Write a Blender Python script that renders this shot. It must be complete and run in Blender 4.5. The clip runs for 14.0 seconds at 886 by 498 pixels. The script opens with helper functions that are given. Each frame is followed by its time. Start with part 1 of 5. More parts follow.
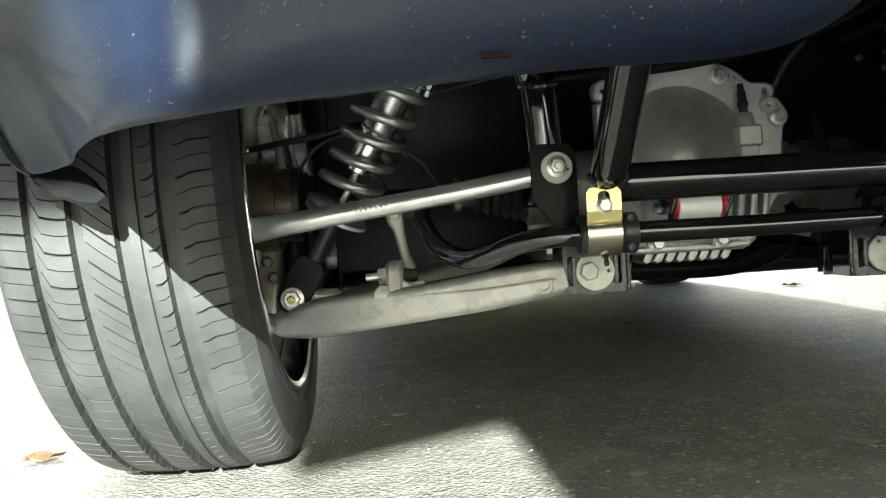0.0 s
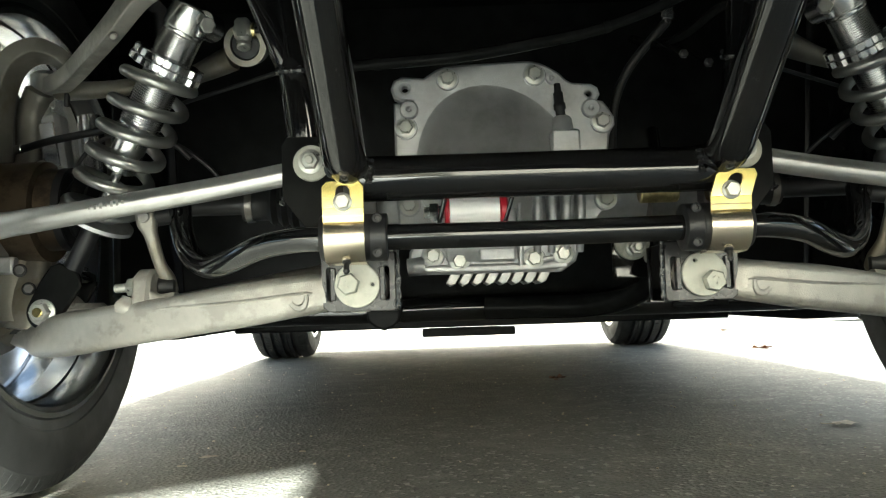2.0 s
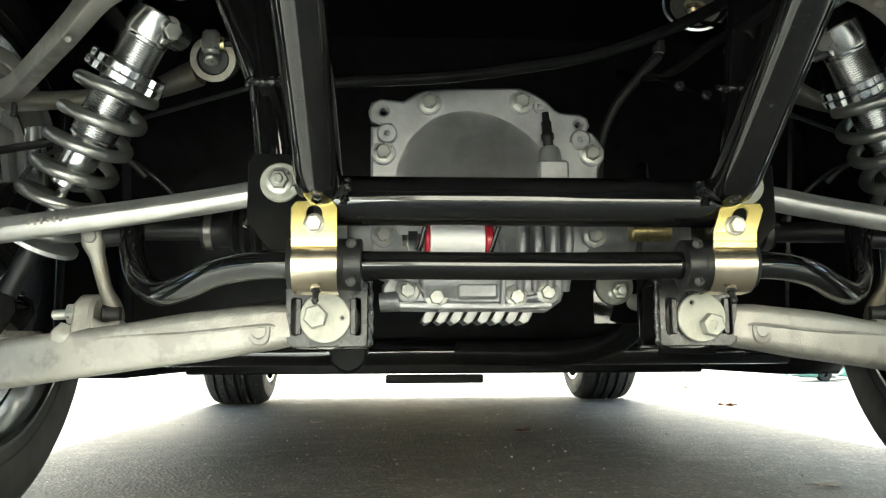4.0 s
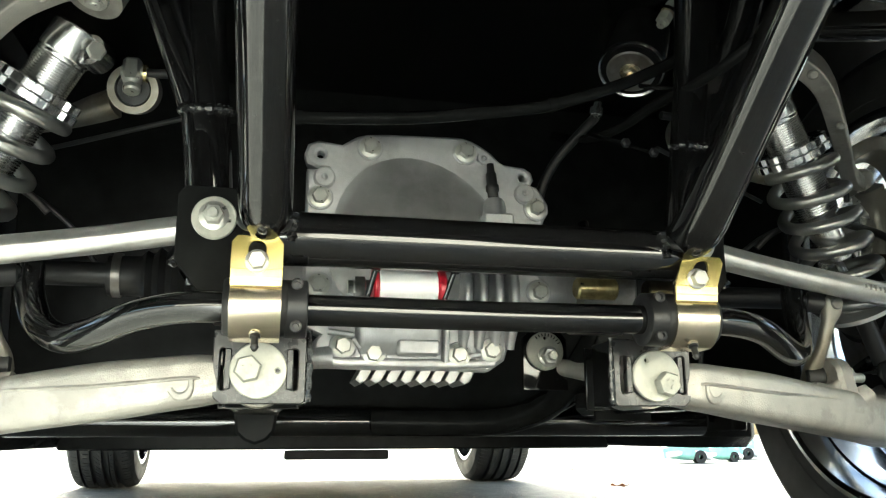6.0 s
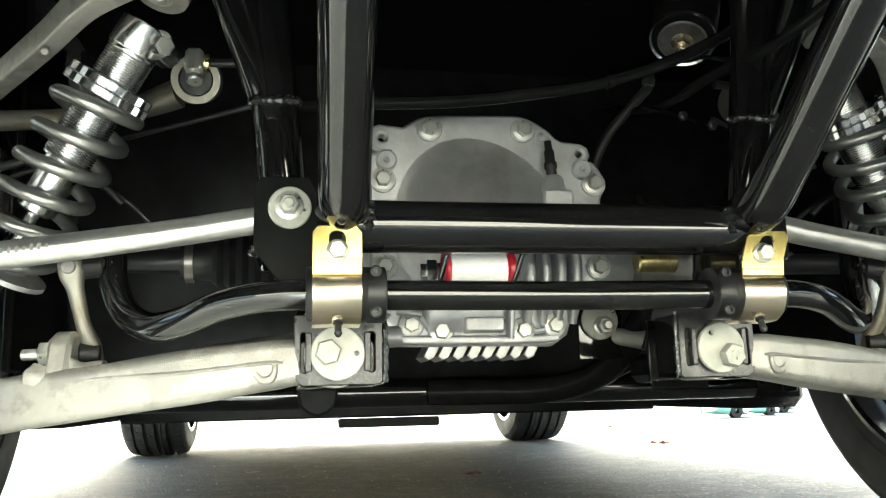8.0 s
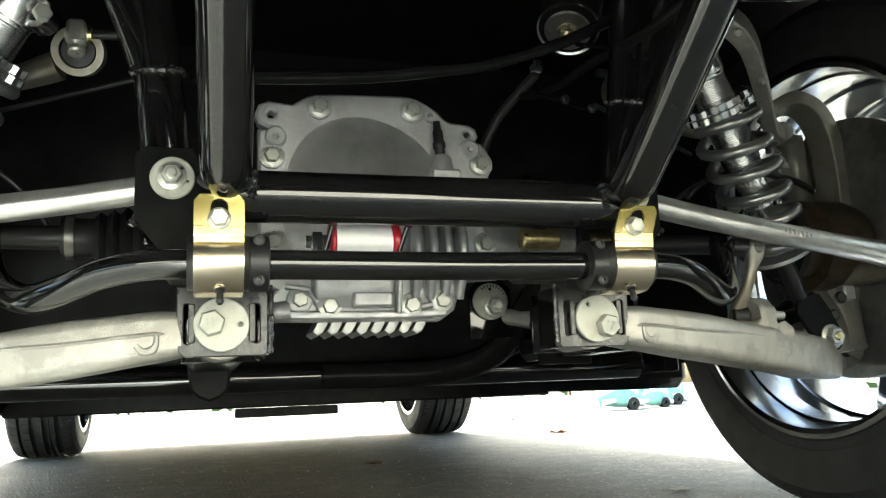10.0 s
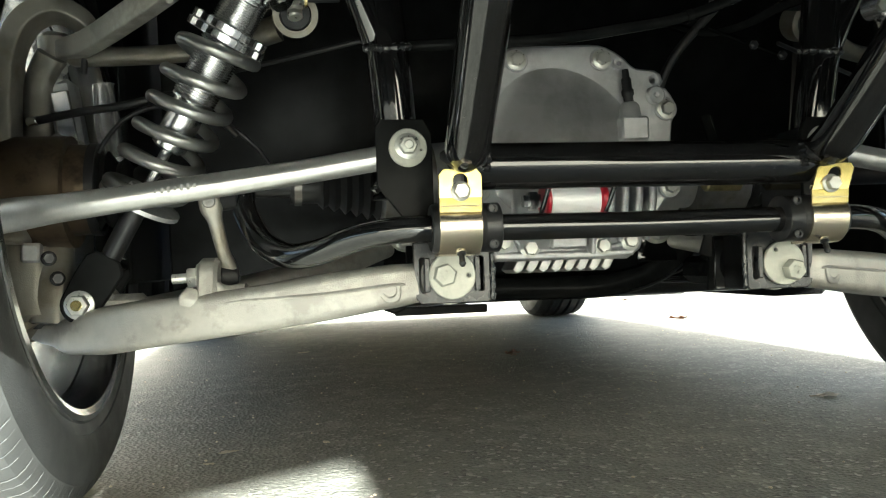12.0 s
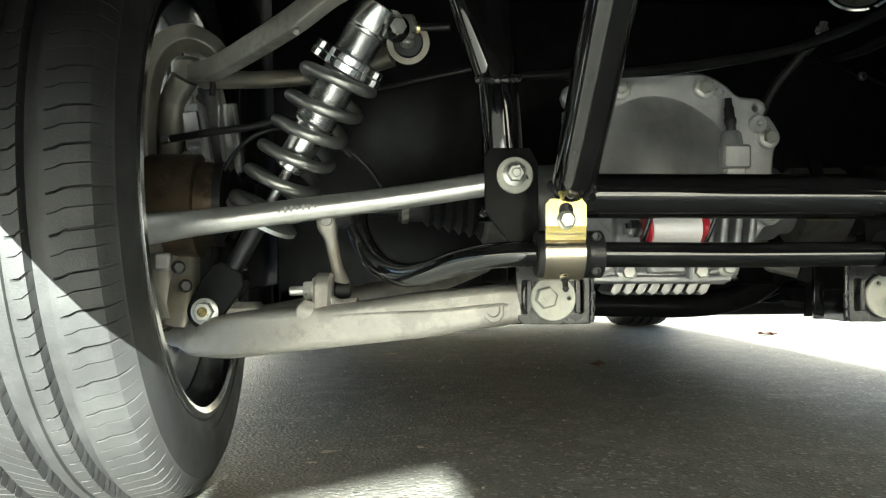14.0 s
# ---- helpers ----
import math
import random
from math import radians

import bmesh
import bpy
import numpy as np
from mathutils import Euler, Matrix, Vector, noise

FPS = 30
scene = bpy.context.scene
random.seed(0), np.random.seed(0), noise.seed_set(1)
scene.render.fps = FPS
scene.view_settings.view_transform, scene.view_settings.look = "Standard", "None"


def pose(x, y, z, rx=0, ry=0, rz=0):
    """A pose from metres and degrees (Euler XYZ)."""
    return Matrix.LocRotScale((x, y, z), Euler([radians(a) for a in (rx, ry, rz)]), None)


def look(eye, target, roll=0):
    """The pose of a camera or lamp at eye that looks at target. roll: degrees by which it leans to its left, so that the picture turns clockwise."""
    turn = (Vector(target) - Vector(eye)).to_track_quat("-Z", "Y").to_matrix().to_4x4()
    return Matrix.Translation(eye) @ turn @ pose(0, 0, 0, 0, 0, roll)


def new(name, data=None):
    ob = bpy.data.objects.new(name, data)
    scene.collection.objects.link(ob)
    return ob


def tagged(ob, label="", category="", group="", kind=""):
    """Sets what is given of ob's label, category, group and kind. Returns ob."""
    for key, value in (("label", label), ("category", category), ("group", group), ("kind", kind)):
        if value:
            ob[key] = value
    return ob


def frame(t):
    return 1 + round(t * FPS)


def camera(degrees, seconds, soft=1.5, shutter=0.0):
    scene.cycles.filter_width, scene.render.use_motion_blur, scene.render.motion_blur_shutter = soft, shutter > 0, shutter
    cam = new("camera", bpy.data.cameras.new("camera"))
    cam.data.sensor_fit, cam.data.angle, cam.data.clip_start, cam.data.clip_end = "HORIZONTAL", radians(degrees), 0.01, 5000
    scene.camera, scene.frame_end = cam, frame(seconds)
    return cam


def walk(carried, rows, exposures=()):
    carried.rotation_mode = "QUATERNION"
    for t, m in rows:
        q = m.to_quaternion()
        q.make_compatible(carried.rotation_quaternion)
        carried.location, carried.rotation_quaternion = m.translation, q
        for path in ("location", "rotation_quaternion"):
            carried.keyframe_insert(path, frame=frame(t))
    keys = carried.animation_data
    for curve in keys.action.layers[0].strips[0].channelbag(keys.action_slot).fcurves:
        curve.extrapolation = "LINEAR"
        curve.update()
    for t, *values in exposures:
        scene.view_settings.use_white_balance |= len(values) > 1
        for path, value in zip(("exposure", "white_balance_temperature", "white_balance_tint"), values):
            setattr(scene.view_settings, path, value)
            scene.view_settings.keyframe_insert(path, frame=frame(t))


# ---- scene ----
cam = camera(57.5, 14.0, soft=1.2)
PATH = [
    (0, (-0.427, -0.944, 0.312), (-0.342, 1.053, 0.27), -3.6),
    (0.2, (-0.396, -0.913, 0.286), (-0.359, 1.087, 0.294), -3.5),
    (0.4, (-0.364, -0.882, 0.274), (-0.36, 1.118, 0.296), -3.2),
    (0.5, (-0.358, -0.874, 0.273), (-0.349, 1.126, 0.301), -3.2),
    (0.9, (-0.27, -0.85, 0.27), (-0.319, 1.147, 0.368), -3.1),
    (1, (-0.254, -0.845, 0.268), (-0.293, 1.152, 0.383), -2.9),
    (1.3, (-0.193, -0.822, 0.252), (-0.217, 1.171, 0.411), -2.6),
    (1.5, (-0.164, -0.819, 0.252), (-0.174, 1.177, 0.376), -2.3),
    (2, (-0.103, -0.812, 0.231), (-0.089, 1.184, 0.356), -1.9),
    (2.5, (-0.088, -0.818, 0.243), (-0.054, 1.178, 0.377), -1.6),
    (2.7, (-0.083, -0.819, 0.246), (-0.042, 1.175, 0.396), -1.3),
    (4.8, (-0.154, -0.684, 0.203), (0.088, 1.276, 0.519), -0.0),
    (5, (-0.159, -0.68, 0.202), (0.137, 1.269, 0.539), -0.2),
    (5.5, (-0.166, -0.668, 0.19), (0.22, 1.253, 0.592), -0.3),
    (6, (-0.182, -0.666, 0.194), (0.224, 1.24, 0.643), -0.1),
    (6.2, (-0.187, -0.667, 0.191), (0.218, 1.238, 0.649), -0.1),
    (6.5, (-0.192, -0.668, 0.199), (0.214, 1.243, 0.63), -0.3),
    (7, (-0.207, -0.672, 0.203), (0.169, 1.251, 0.604), -0.9),
    (7.5, (-0.219, -0.678, 0.209), (0.145, 1.254, 0.575), -1.3),
    (8, (-0.226, -0.681, 0.211), (0.12, 1.256, 0.564), -1.4),
    (8.5, (-0.232, -0.684, 0.197), (0.125, 1.254, 0.542), -1.5),
    (9, (-0.212, -0.685, 0.178), (0.272, 1.217, 0.564), -2.3),
    (9.2, (-0.195, -0.683, 0.17), (0.367, 1.192, 0.582), -2.5),
    (11.3, (-0.289, -0.745, 0.239), (0.219, 1.186, 0.351), -3.1),
    (11.5, (-0.309, -0.752, 0.251), (0.138, 1.196, 0.334), -2.6),
    (12, (-0.343, -0.763, 0.264), (-0.008, 1.209, 0.298), -2.1),
    (12.5, (-0.363, -0.767, 0.273), (-0.083, 1.213, 0.294), -1.5),
    (13, (-0.372, -0.773, 0.274), (-0.164, 1.216, 0.295), -1.1),
    (13.5, (-0.373, -0.791, 0.277), (-0.227, 1.204, 0.305), -0.7),
    (14, (-0.375, -0.802, 0.288), (-0.234, 1.192, 0.325), -0.2),
]
walk(cam, [(t, look(eye, target, roll)) for t, eye, target, roll in PATH],
     [(t, stops, 6000, -4) for t, stops in ((0.0, 1.80), (0.5, 1.68), (1.0, 2.05), (1.5, 2.42), (2.5, 2.34), (5.0, 2.92), (8.0, 3.05), (9.0, 2.92), (11.5, 2.5), (13.0, 2.4), (14.0, 2.28))])

# ---- world and sun ----
SUN = Vector((0.04, -1.0, -0.78)).normalized()
world = bpy.data.worlds.new("sky")
scene.world = world
world.use_nodes = True
wn = world.node_tree.nodes
sky = wn.new("ShaderNodeTexSky")
sky.sky_type, sky.sun_disc = "NISHITA", False
sky.sun_elevation = math.asin(-SUN.z)
sky.air_density, sky.dust_density, sky.ozone_density = 1.0, 6.0, 0.0
sky.sun_rotation = math.atan2(-SUN.x, -SUN.y)
wn["Background"].inputs["Strength"].default_value = 0.15
world.node_tree.links.new(sky.outputs["Color"], wn["Background"].inputs["Color"])
sun_data = bpy.data.lights.new("sun", "SUN")
sun_data.energy, sun_data.angle, sun_data.color = 3.6, radians(1.5), (1.0, 0.97, 0.93)
sun = new("sun", sun_data)
sun.matrix_world = SUN.to_track_quat("-Z", "Y").to_matrix().to_4x4()
# added spot lamp behind the car, standing in for sun off an unseen window
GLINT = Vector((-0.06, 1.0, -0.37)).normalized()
spot_at = Vector((0.25, -9.22, 3.52))
glint_data = bpy.data.lights.new("added_rear_spot", "SPOT")
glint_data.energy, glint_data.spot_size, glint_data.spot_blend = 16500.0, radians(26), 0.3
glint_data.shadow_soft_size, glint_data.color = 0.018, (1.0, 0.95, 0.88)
glint = new("added_rear_spot", glint_data)
glint.location = spot_at
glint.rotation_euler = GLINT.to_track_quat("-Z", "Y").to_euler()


# ---- materials ----
def material(name, colour, rough=0.5, metal=0.0, spread=0.15, scale=30.0, bump=0.0, bump_scale=400.0,
             stain=None, stain_scale=6.0, stain_at=(0.5, 0.62), coat=0.0, rough_spread=0.1, dust=0.0, spec=0.5):
    """A surface with fine grain, larger blotches, uneven gloss and fine relief."""
    m = bpy.data.materials.new(name)
    m.use_nodes = True
    nt = m.node_tree
    b = nt.nodes["Principled BSDF"]
    link = nt.links.new
    tc = nt.nodes.new("ShaderNodeTexCoord")

    def noise_tex(s, detail=4.0, rough_n=0.55):
        n = nt.nodes.new("ShaderNodeTexNoise")
        n.inputs["Scale"].default_value, n.inputs["Detail"].default_value = s, detail
        n.inputs["Roughness"].default_value = rough_n
        link(tc.outputs["Object"], n.inputs["Vector"])
        return n.outputs["Fac"]

    def ramp(fac, lo, hi, a=0.0, c=1.0):
        r = nt.nodes.new("ShaderNodeMapRange")
        r.inputs["From Min"].default_value, r.inputs["From Max"].default_value = lo, hi
        r.inputs["To Min"].default_value, r.inputs["To Max"].default_value = a, c
        link(fac, r.inputs["Value"])
        return r.outputs["Result"]

    def mix(fac, a, c):
        x = nt.nodes.new("ShaderNodeMix")
        x.data_type = "RGBA"
        if isinstance(fac, float):
            x.inputs[0].default_value = fac
        else:
            link(fac, x.inputs[0])
        for sock, v in ((x.inputs[6], a), (x.inputs[7], c)):
            if isinstance(v, tuple):
                sock.default_value = (*v, 1.0)
            else:
                link(v, sock)
        return x.outputs[2]

    dark = tuple(v * (1 - spread) for v in colour)
    light = tuple(min(1.0, v * (1 + spread)) for v in colour)
    col = mix(ramp(noise_tex(scale), 0.3, 0.7), dark, light)
    if stain:
        col = mix(ramp(noise_tex(stain_scale, 6.0, 0.65), *stain_at), col, stain)
    if dust:
        col = mix(ramp(noise_tex(260.0, 2.0, 0.6), 0.68, 0.76, 0.0, dust), col, (0.30, 0.28, 0.25))
    link(col, b.inputs["Base Color"])
    b.inputs["Metallic"].default_value = metal
    b.inputs["Specular IOR Level"].default_value = spec
    b.inputs["Coat Weight"].default_value = coat
    b.inputs["Coat Roughness"].default_value = 0.06
    link(ramp(noise_tex(scale * 1.7), 0.3, 0.7, max(0.02, rough - rough_spread), min(1.0, rough + rough_spread)), b.inputs["Roughness"])
    if bump:
        n = nt.nodes.new("ShaderNodeBump")
        n.inputs["Strength"].default_value, n.inputs["Distance"].default_value = bump, 0.001
        link(noise_tex(bump_scale, 3.0), n.inputs["Height"])
        link(n.outputs["Normal"], b.inputs["Normal"])
    return m


BLACK = material("black_powder_coat", (0.0075, 0.0075, 0.0078), 0.055, spread=0.3, bump=0.02, bump_scale=45, rough_spread=0.03, spec=0.88, dust=0.12)
SATIN = material("satin_black", (0.012, 0.012, 0.013), 0.4, spread=0.3, bump=0.1)
MOUNT = material("satin_black_mount_paint", (0.028, 0.028, 0.029), 0.30, spread=0.3, bump=0.25, bump_scale=350, spec=0.7, dust=0.2)
MATT = material("underbody_black", (0.0105, 0.0109, 0.0108), 0.24, spread=0.3, bump=0.12, bump_scale=9, spec=0.06, rough_spread=0.03)
RUBBER = material("black_rubber", (0.009, 0.009, 0.0093), 0.5, spread=0.25, bump=0.15)
TYRE = material("dusty_tyre_rubber", (0.024, 0.024, 0.0237), 0.60, spread=0.2, scale=14, bump=0.3, bump_scale=500,
                stain=(0.046, 0.0455, 0.044), stain_scale=9, stain_at=(0.45, 0.8))
# pale flecks: paint chips on the mount edge, painted glints on other welds
CHIP_GLINT = material("chipped_glinting_weld", (0.012, 0.012, 0.0125), 0.22, spread=0.3, bump=0.5, bump_scale=300, spec=0.8,
                   stain=(0.40, 0.39, 0.37), stain_scale=150, stain_at=(0.60, 0.64))
CAST = material("cast_aluminium", (0.62, 0.62, 0.63), 0.42, 0.75, 0.06, 60, bump=0.35, bump_scale=900,
                stain=(0.50, 0.50, 0.51), stain_scale=12)
ARM = material("stained_forged_aluminium", (0.43, 0.415, 0.38), 0.46, 0.62, 0.07, 60, bump=0.4, bump_scale=650,
               stain=(0.345, 0.33, 0.30), stain_scale=13, stain_at=(0.51, 0.575), dust=0.10)
KNUCKLE = material("brownish_and_shaded_cast", (0.30, 0.285, 0.25), 0.45, 0.7, 0.1, 40, bump=0.3, bump_scale=700,
                   stain=(0.22, 0.195, 0.15), stain_scale=10)
BRIGHT = material("brushed_aluminium_tube", (0.64, 0.635, 0.62), 0.34, 0.85, 0.04, 50, rough_spread=0.03, bump=0.06, bump_scale=900,
                  stain=(0.56, 0.555, 0.54), stain_scale=30)
CHROME = material("polished_aluminium", (0.86, 0.86, 0.86), 0.24, 1.0, 0.02, 30, rough_spread=0.015)
SPRING = material("silver_spring_enamel", (0.40, 0.40, 0.385), 0.30, 0.85, 0.02, 60, coat=0.3, rough_spread=0.02)
ZINC = material("zinc_plated_steel", (0.60, 0.60, 0.56), 0.35, 0.7, 0.1, 80, bump=0.1)
PALE = material("pale_zinc_washer", (0.50, 0.50, 0.44), 0.5, 0.25, 0.06, 60, bump=0.15, stain=(0.42, 0.42, 0.37), stain_scale=40)
GOLD = material("yellow_zinc_passivate", (0.54, 0.45, 0.15), 0.22, 0.95, 0.08, 25, rough_spread=0.02, stain=(0.74, 0.62, 0.36), stain_scale=16, stain_at=(0.45, 0.7))
# paler and pinker than the tab: the strap's highlight is put into its colour
STRAP = material("zinc_strap_with_sheen", (0.76, 0.70, 0.50), 0.24, 0.95, 0.06, 25, rough_spread=0.02, stain=(0.80, 0.66, 0.56), stain_scale=18, stain_at=(0.45, 0.7))
TARNISH = material("tarnished_brass", (0.58, 0.50, 0.26), 0.35, 0.9, 0.15, 40, stain=(0.34, 0.28, 0.14), stain_scale=25)
DULL = material("stained_and_shaded_casting", (0.50, 0.50, 0.505), 0.40, 0.7, 0.06, 50, bump=0.25, bump_scale=800,
                stain=(0.30, 0.295, 0.285), stain_scale=9, stain_at=(0.45, 0.68))
WHITE = material("white_plastic", (0.82, 0.82, 0.83), 0.35, spread=0.03)
RED = material("red_plastic", (0.36, 0.008, 0.022), 0.35, spread=0.1)
MAROON = material("dark_red_lens", (0.022, 0.002, 0.004), 0.6, spread=0.1, spec=0.05)
STEEL = material("dark_machined_steel", (0.26, 0.255, 0.25), 0.4, 0.8, 0.2, 40, stain=(0.17, 0.155, 0.14), stain_scale=14)
BRONZE = material("rust_tinted_hub_steel", (0.13, 0.098, 0.065), 0.40, 0.7, 0.25, 20, stain=(0.07, 0.05, 0.035), stain_scale=25)
RIM = material("polished_rim_alloy", (0.84, 0.84, 0.835), 0.20, 1.0, 0.02, 20, rough_spread=0.02)
BARREL = material("polished_rim_barrel", (0.52, 0.52, 0.515), 0.13, 1.0, 0.1, 20, rough_spread=0.02)
BRAID = material("grey_braided_hose", (0.030, 0.029, 0.028), 0.45, 0.4, 0.4, 500, bump=0.4, bump_scale=900)
TEAL = material("teal_plastic", (0.30, 0.58, 0.50), 0.4, spread=0.15)
LEAF = material("dry_brown_leaf", (0.17, 0.075, 0.03), 0.7, spread=0.4, scale=60, bump=0.3)
TAN_LEAF_FLECK = material("tan_leaf_and_fleck", (0.42, 0.36, 0.26), 0.7, spread=0.3, scale=60, bump=0.3)
GREEN = material("hedge_leaf", (0.10, 0.16, 0.03), 0.5, spread=0.6, scale=6)
WALL = material("pale_render_wall", (0.40, 0.385, 0.345), 0.85, spread=0.1, scale=8, bump=0.3, bump_scale=80)
GLASSY = material("dark_window_glass", (0.02, 0.025, 0.03), 0.05, spread=0.05, rough_spread=0.01)
BRICKY = material("pale_bounce_wall", (0.68, 0.65, 0.585), 0.9, spread=0.25, scale=3, bump=0.3, bump_scale=60)
BLUE = material("dark_blue_metallic_paint", (0.015, 0.022, 0.050), 0.42, 0.25, 0.35, 900, coat=0.22, dust=0.55, bump=0.04, bump_scale=300)


def asphalt():
    m = bpy.data.materials.new("worn_asphalt")
    m.use_nodes = True
    nt, link = m.node_tree, m.node_tree.links.new
    b = nt.nodes["Principled BSDF"]
    tc = nt.nodes.new("ShaderNodeTexCoord")
    out = {}
    for key, s, d in (("stone", 260.0, 2.0), ("patch", 1.6, 6.0), ("dust", 14.0, 8.0), ("fine", 900.0, 2.0)):
        n = nt.nodes.new("ShaderNodeTexNoise")
        n.inputs["Scale"].default_value, n.inputs["Detail"].default_value = s, d
        link(tc.outputs["Object"], n.inputs["Vector"])
        out[key] = n.outputs["Fac"]
    vor = nt.nodes.new("ShaderNodeTexVoronoi")
    vor.inputs["Scale"].default_value = 170.0
    link(tc.outputs["Object"], vor.inputs["Vector"])
    bits = nt.nodes.new("ShaderNodeSeparateColor")
    link(vor.outputs["Color"], bits.inputs[0])

    def ramp(fac, lo, hi, a, c):
        r = nt.nodes.new("ShaderNodeMapRange")
        for k, v in zip(("From Min", "From Max", "To Min", "To Max"), (lo, hi, a, c)):
            r.inputs[k].default_value = v
        link(fac, r.inputs["Value"])
        return r.outputs["Result"]

    def mix(fac, a, c):
        x = nt.nodes.new("ShaderNodeMix")
        x.data_type = "RGBA"
        link(fac, x.inputs[0])
        for sock, v in ((x.inputs[6], a), (x.inputs[7], c)):
            if isinstance(v, tuple):
                sock.default_value = (*v, 1.0)
            else:
                link(v, sock)
        return x.outputs[2]

    col = mix(ramp(out["stone"], 0.35, 0.65, 0, 1), (0.078, 0.075, 0.066), (0.165, 0.160, 0.142))
    col = mix(ramp(bits.outputs[0], 0.90, 0.94, 0, 0.45), col, (0.42, 0.40, 0.36))
    col = mix(ramp(bits.outputs[1], 0.92, 0.95, 0, 0.6), col, (0.055, 0.052, 0.05))
    col = mix(ramp(out["dust"], 0.5, 0.75, 0, 0.5), col, (0.27, 0.26, 0.225))
    col = mix(ramp(out["patch"], 0.42, 0.62, 0, 0.35), col, (0.235, 0.228, 0.20))
    link(col, b.inputs["Base Color"])
    b.inputs["Specular IOR Level"].default_value = 0.15
    link(ramp(out["stone"], 0.3, 0.7, 0.55, 0.85), b.inputs["Roughness"])
    n = nt.nodes.new("ShaderNodeBump")
    n.inputs["Strength"].default_value, n.inputs["Distance"].default_value = 0.8, 0.003
    link(vor.outputs["Distance"], n.inputs["Height"])
    n2 = nt.nodes.new("ShaderNodeBump")
    n2.inputs["Strength"].default_value, n2.inputs["Distance"].default_value = 0.5, 0.002
    link(out["stone"], n2.inputs["Height"])
    link(n.outputs["Normal"], n2.inputs["Normal"])
    link(n2.outputs["Normal"], b.inputs["Normal"])
    return m


ASPHALT = asphalt()

# ---- building helpers ----
FLIP = [False]  # whether things are being built for the car's other side
SHIFT = [-0.003]  # offset along x of what is built for the other side
CAMBER = [0.0]  # lean of the wheel being built
MOVE = [Vector((0, 0, 0))]  # where the thing being built is set, from where it is drawn


def side(p):
    p = Vector(p) + MOVE[0]
    return Vector((-p[0] + SHIFT[0], p[1], p[2])) if FLIP[0] else p


def thing(name, loc, label, category, group="", kind=""):
    ob = new(name)
    ob.empty_display_size = 0.05
    ob.location = side(loc)
    return tagged(ob, label, category, group, kind)


def part(name, bm, mat, parent, label="", smooth=40.0):
    """Links a bmesh, made in the place's own coordinates of the driver's side, as one mesh under a thing or a part."""
    if CAMBER[0]:
        for v in bm.verts:
            v.co.x -= (v.co.z - 0.363) * CAMBER[0]
    if MOVE[0].length:
        bmesh.ops.translate(bm, vec=MOVE[0], verts=bm.verts)
    if FLIP[0]:
        bmesh.ops.transform(bm, matrix=Matrix.Translation((SHIFT[0], 0, 0)) @ Matrix.Diagonal((-1, 1, 1, 1)), verts=bm.verts)
    bmesh.ops.recalc_face_normals(bm, faces=bm.faces)
    base = parent
    off = Vector(base.location)
    while base.parent:
        base = base.parent
        off = off + base.location
    # the origin sits at the piece's middle
    lo = Vector([min(v.co[i] for v in bm.verts) for i in range(3)])
    hi = Vector([max(v.co[i] for v in bm.verts) for i in range(3)])
    mid = (lo + hi) / 2
    bmesh.ops.translate(bm, vec=-mid, verts=bm.verts)
    for e in bm.edges:
        e.smooth = len(e.link_faces) == 2 and e.calc_face_angle(0.0) < radians(smooth)
    for f in bm.faces:
        f.smooth = True
    me = bpy.data.meshes.new(name)
    bm.to_mesh(me)
    bm.free()
    me.materials.append(mat)
    ob = new(name, me)
    ob.parent = parent
    ob.location = mid - off
    return tagged(ob, label)


def structure(name, bm, mat, label, category, smooth=40.0):
    bmesh.ops.recalc_face_normals(bm, faces=bm.faces)
    for e in bm.edges:
        e.smooth = len(e.link_faces) == 2 and e.calc_face_angle(0.0) < radians(smooth)
    for f in bm.faces:
        f.smooth = True
    me = bpy.data.meshes.new(name)
    bm.to_mesh(me)
    bm.free()
    me.materials.append(mat)
    return tagged(new(name, me), label, category, "", "structure")


def basis(axis, up=(0, 0, 1)):
    """A turn whose z runs along axis."""
    z = Vector(axis).normalized()
    u = Vector(up)
    if abs(z.dot(u.normalized())) > 0.98:
        u = Vector((0, 1, 0)) if abs(z.y) < 0.9 else Vector((1, 0, 0))
    x = u.cross(z).normalized()
    y = z.cross(x)
    return Matrix((x, y, z)).transposed()


def join(*bms):
    out = bms[0]
    for b in bms[1:]:
        me = bpy.data.meshes.new("tmp")
        b.to_mesh(me)
        b.free()
        out.from_mesh(me)
        bpy.data.meshes.remove(me)
    return out


def smooth_path(points, steps=8):
    """A Catmull-Rom curve through the points."""
    p = [Vector(q) for q in points]
    if len(p) < 3:
        return p
    p = [2 * p[0] - p[1], *p, 2 * p[-1] - p[-2]]
    out = []
    for i in range(1, len(p) - 2):
        a, b, c, d = p[i - 1:i + 3]
        for k in range(steps):
            t = k / steps
            out.append(0.5 * ((2 * b) + (c - a) * t + (2 * a - 5 * b + 4 * c - d) * t * t + (3 * b - a - 3 * c + d) * t ** 3))
    return out + [p[-2]]


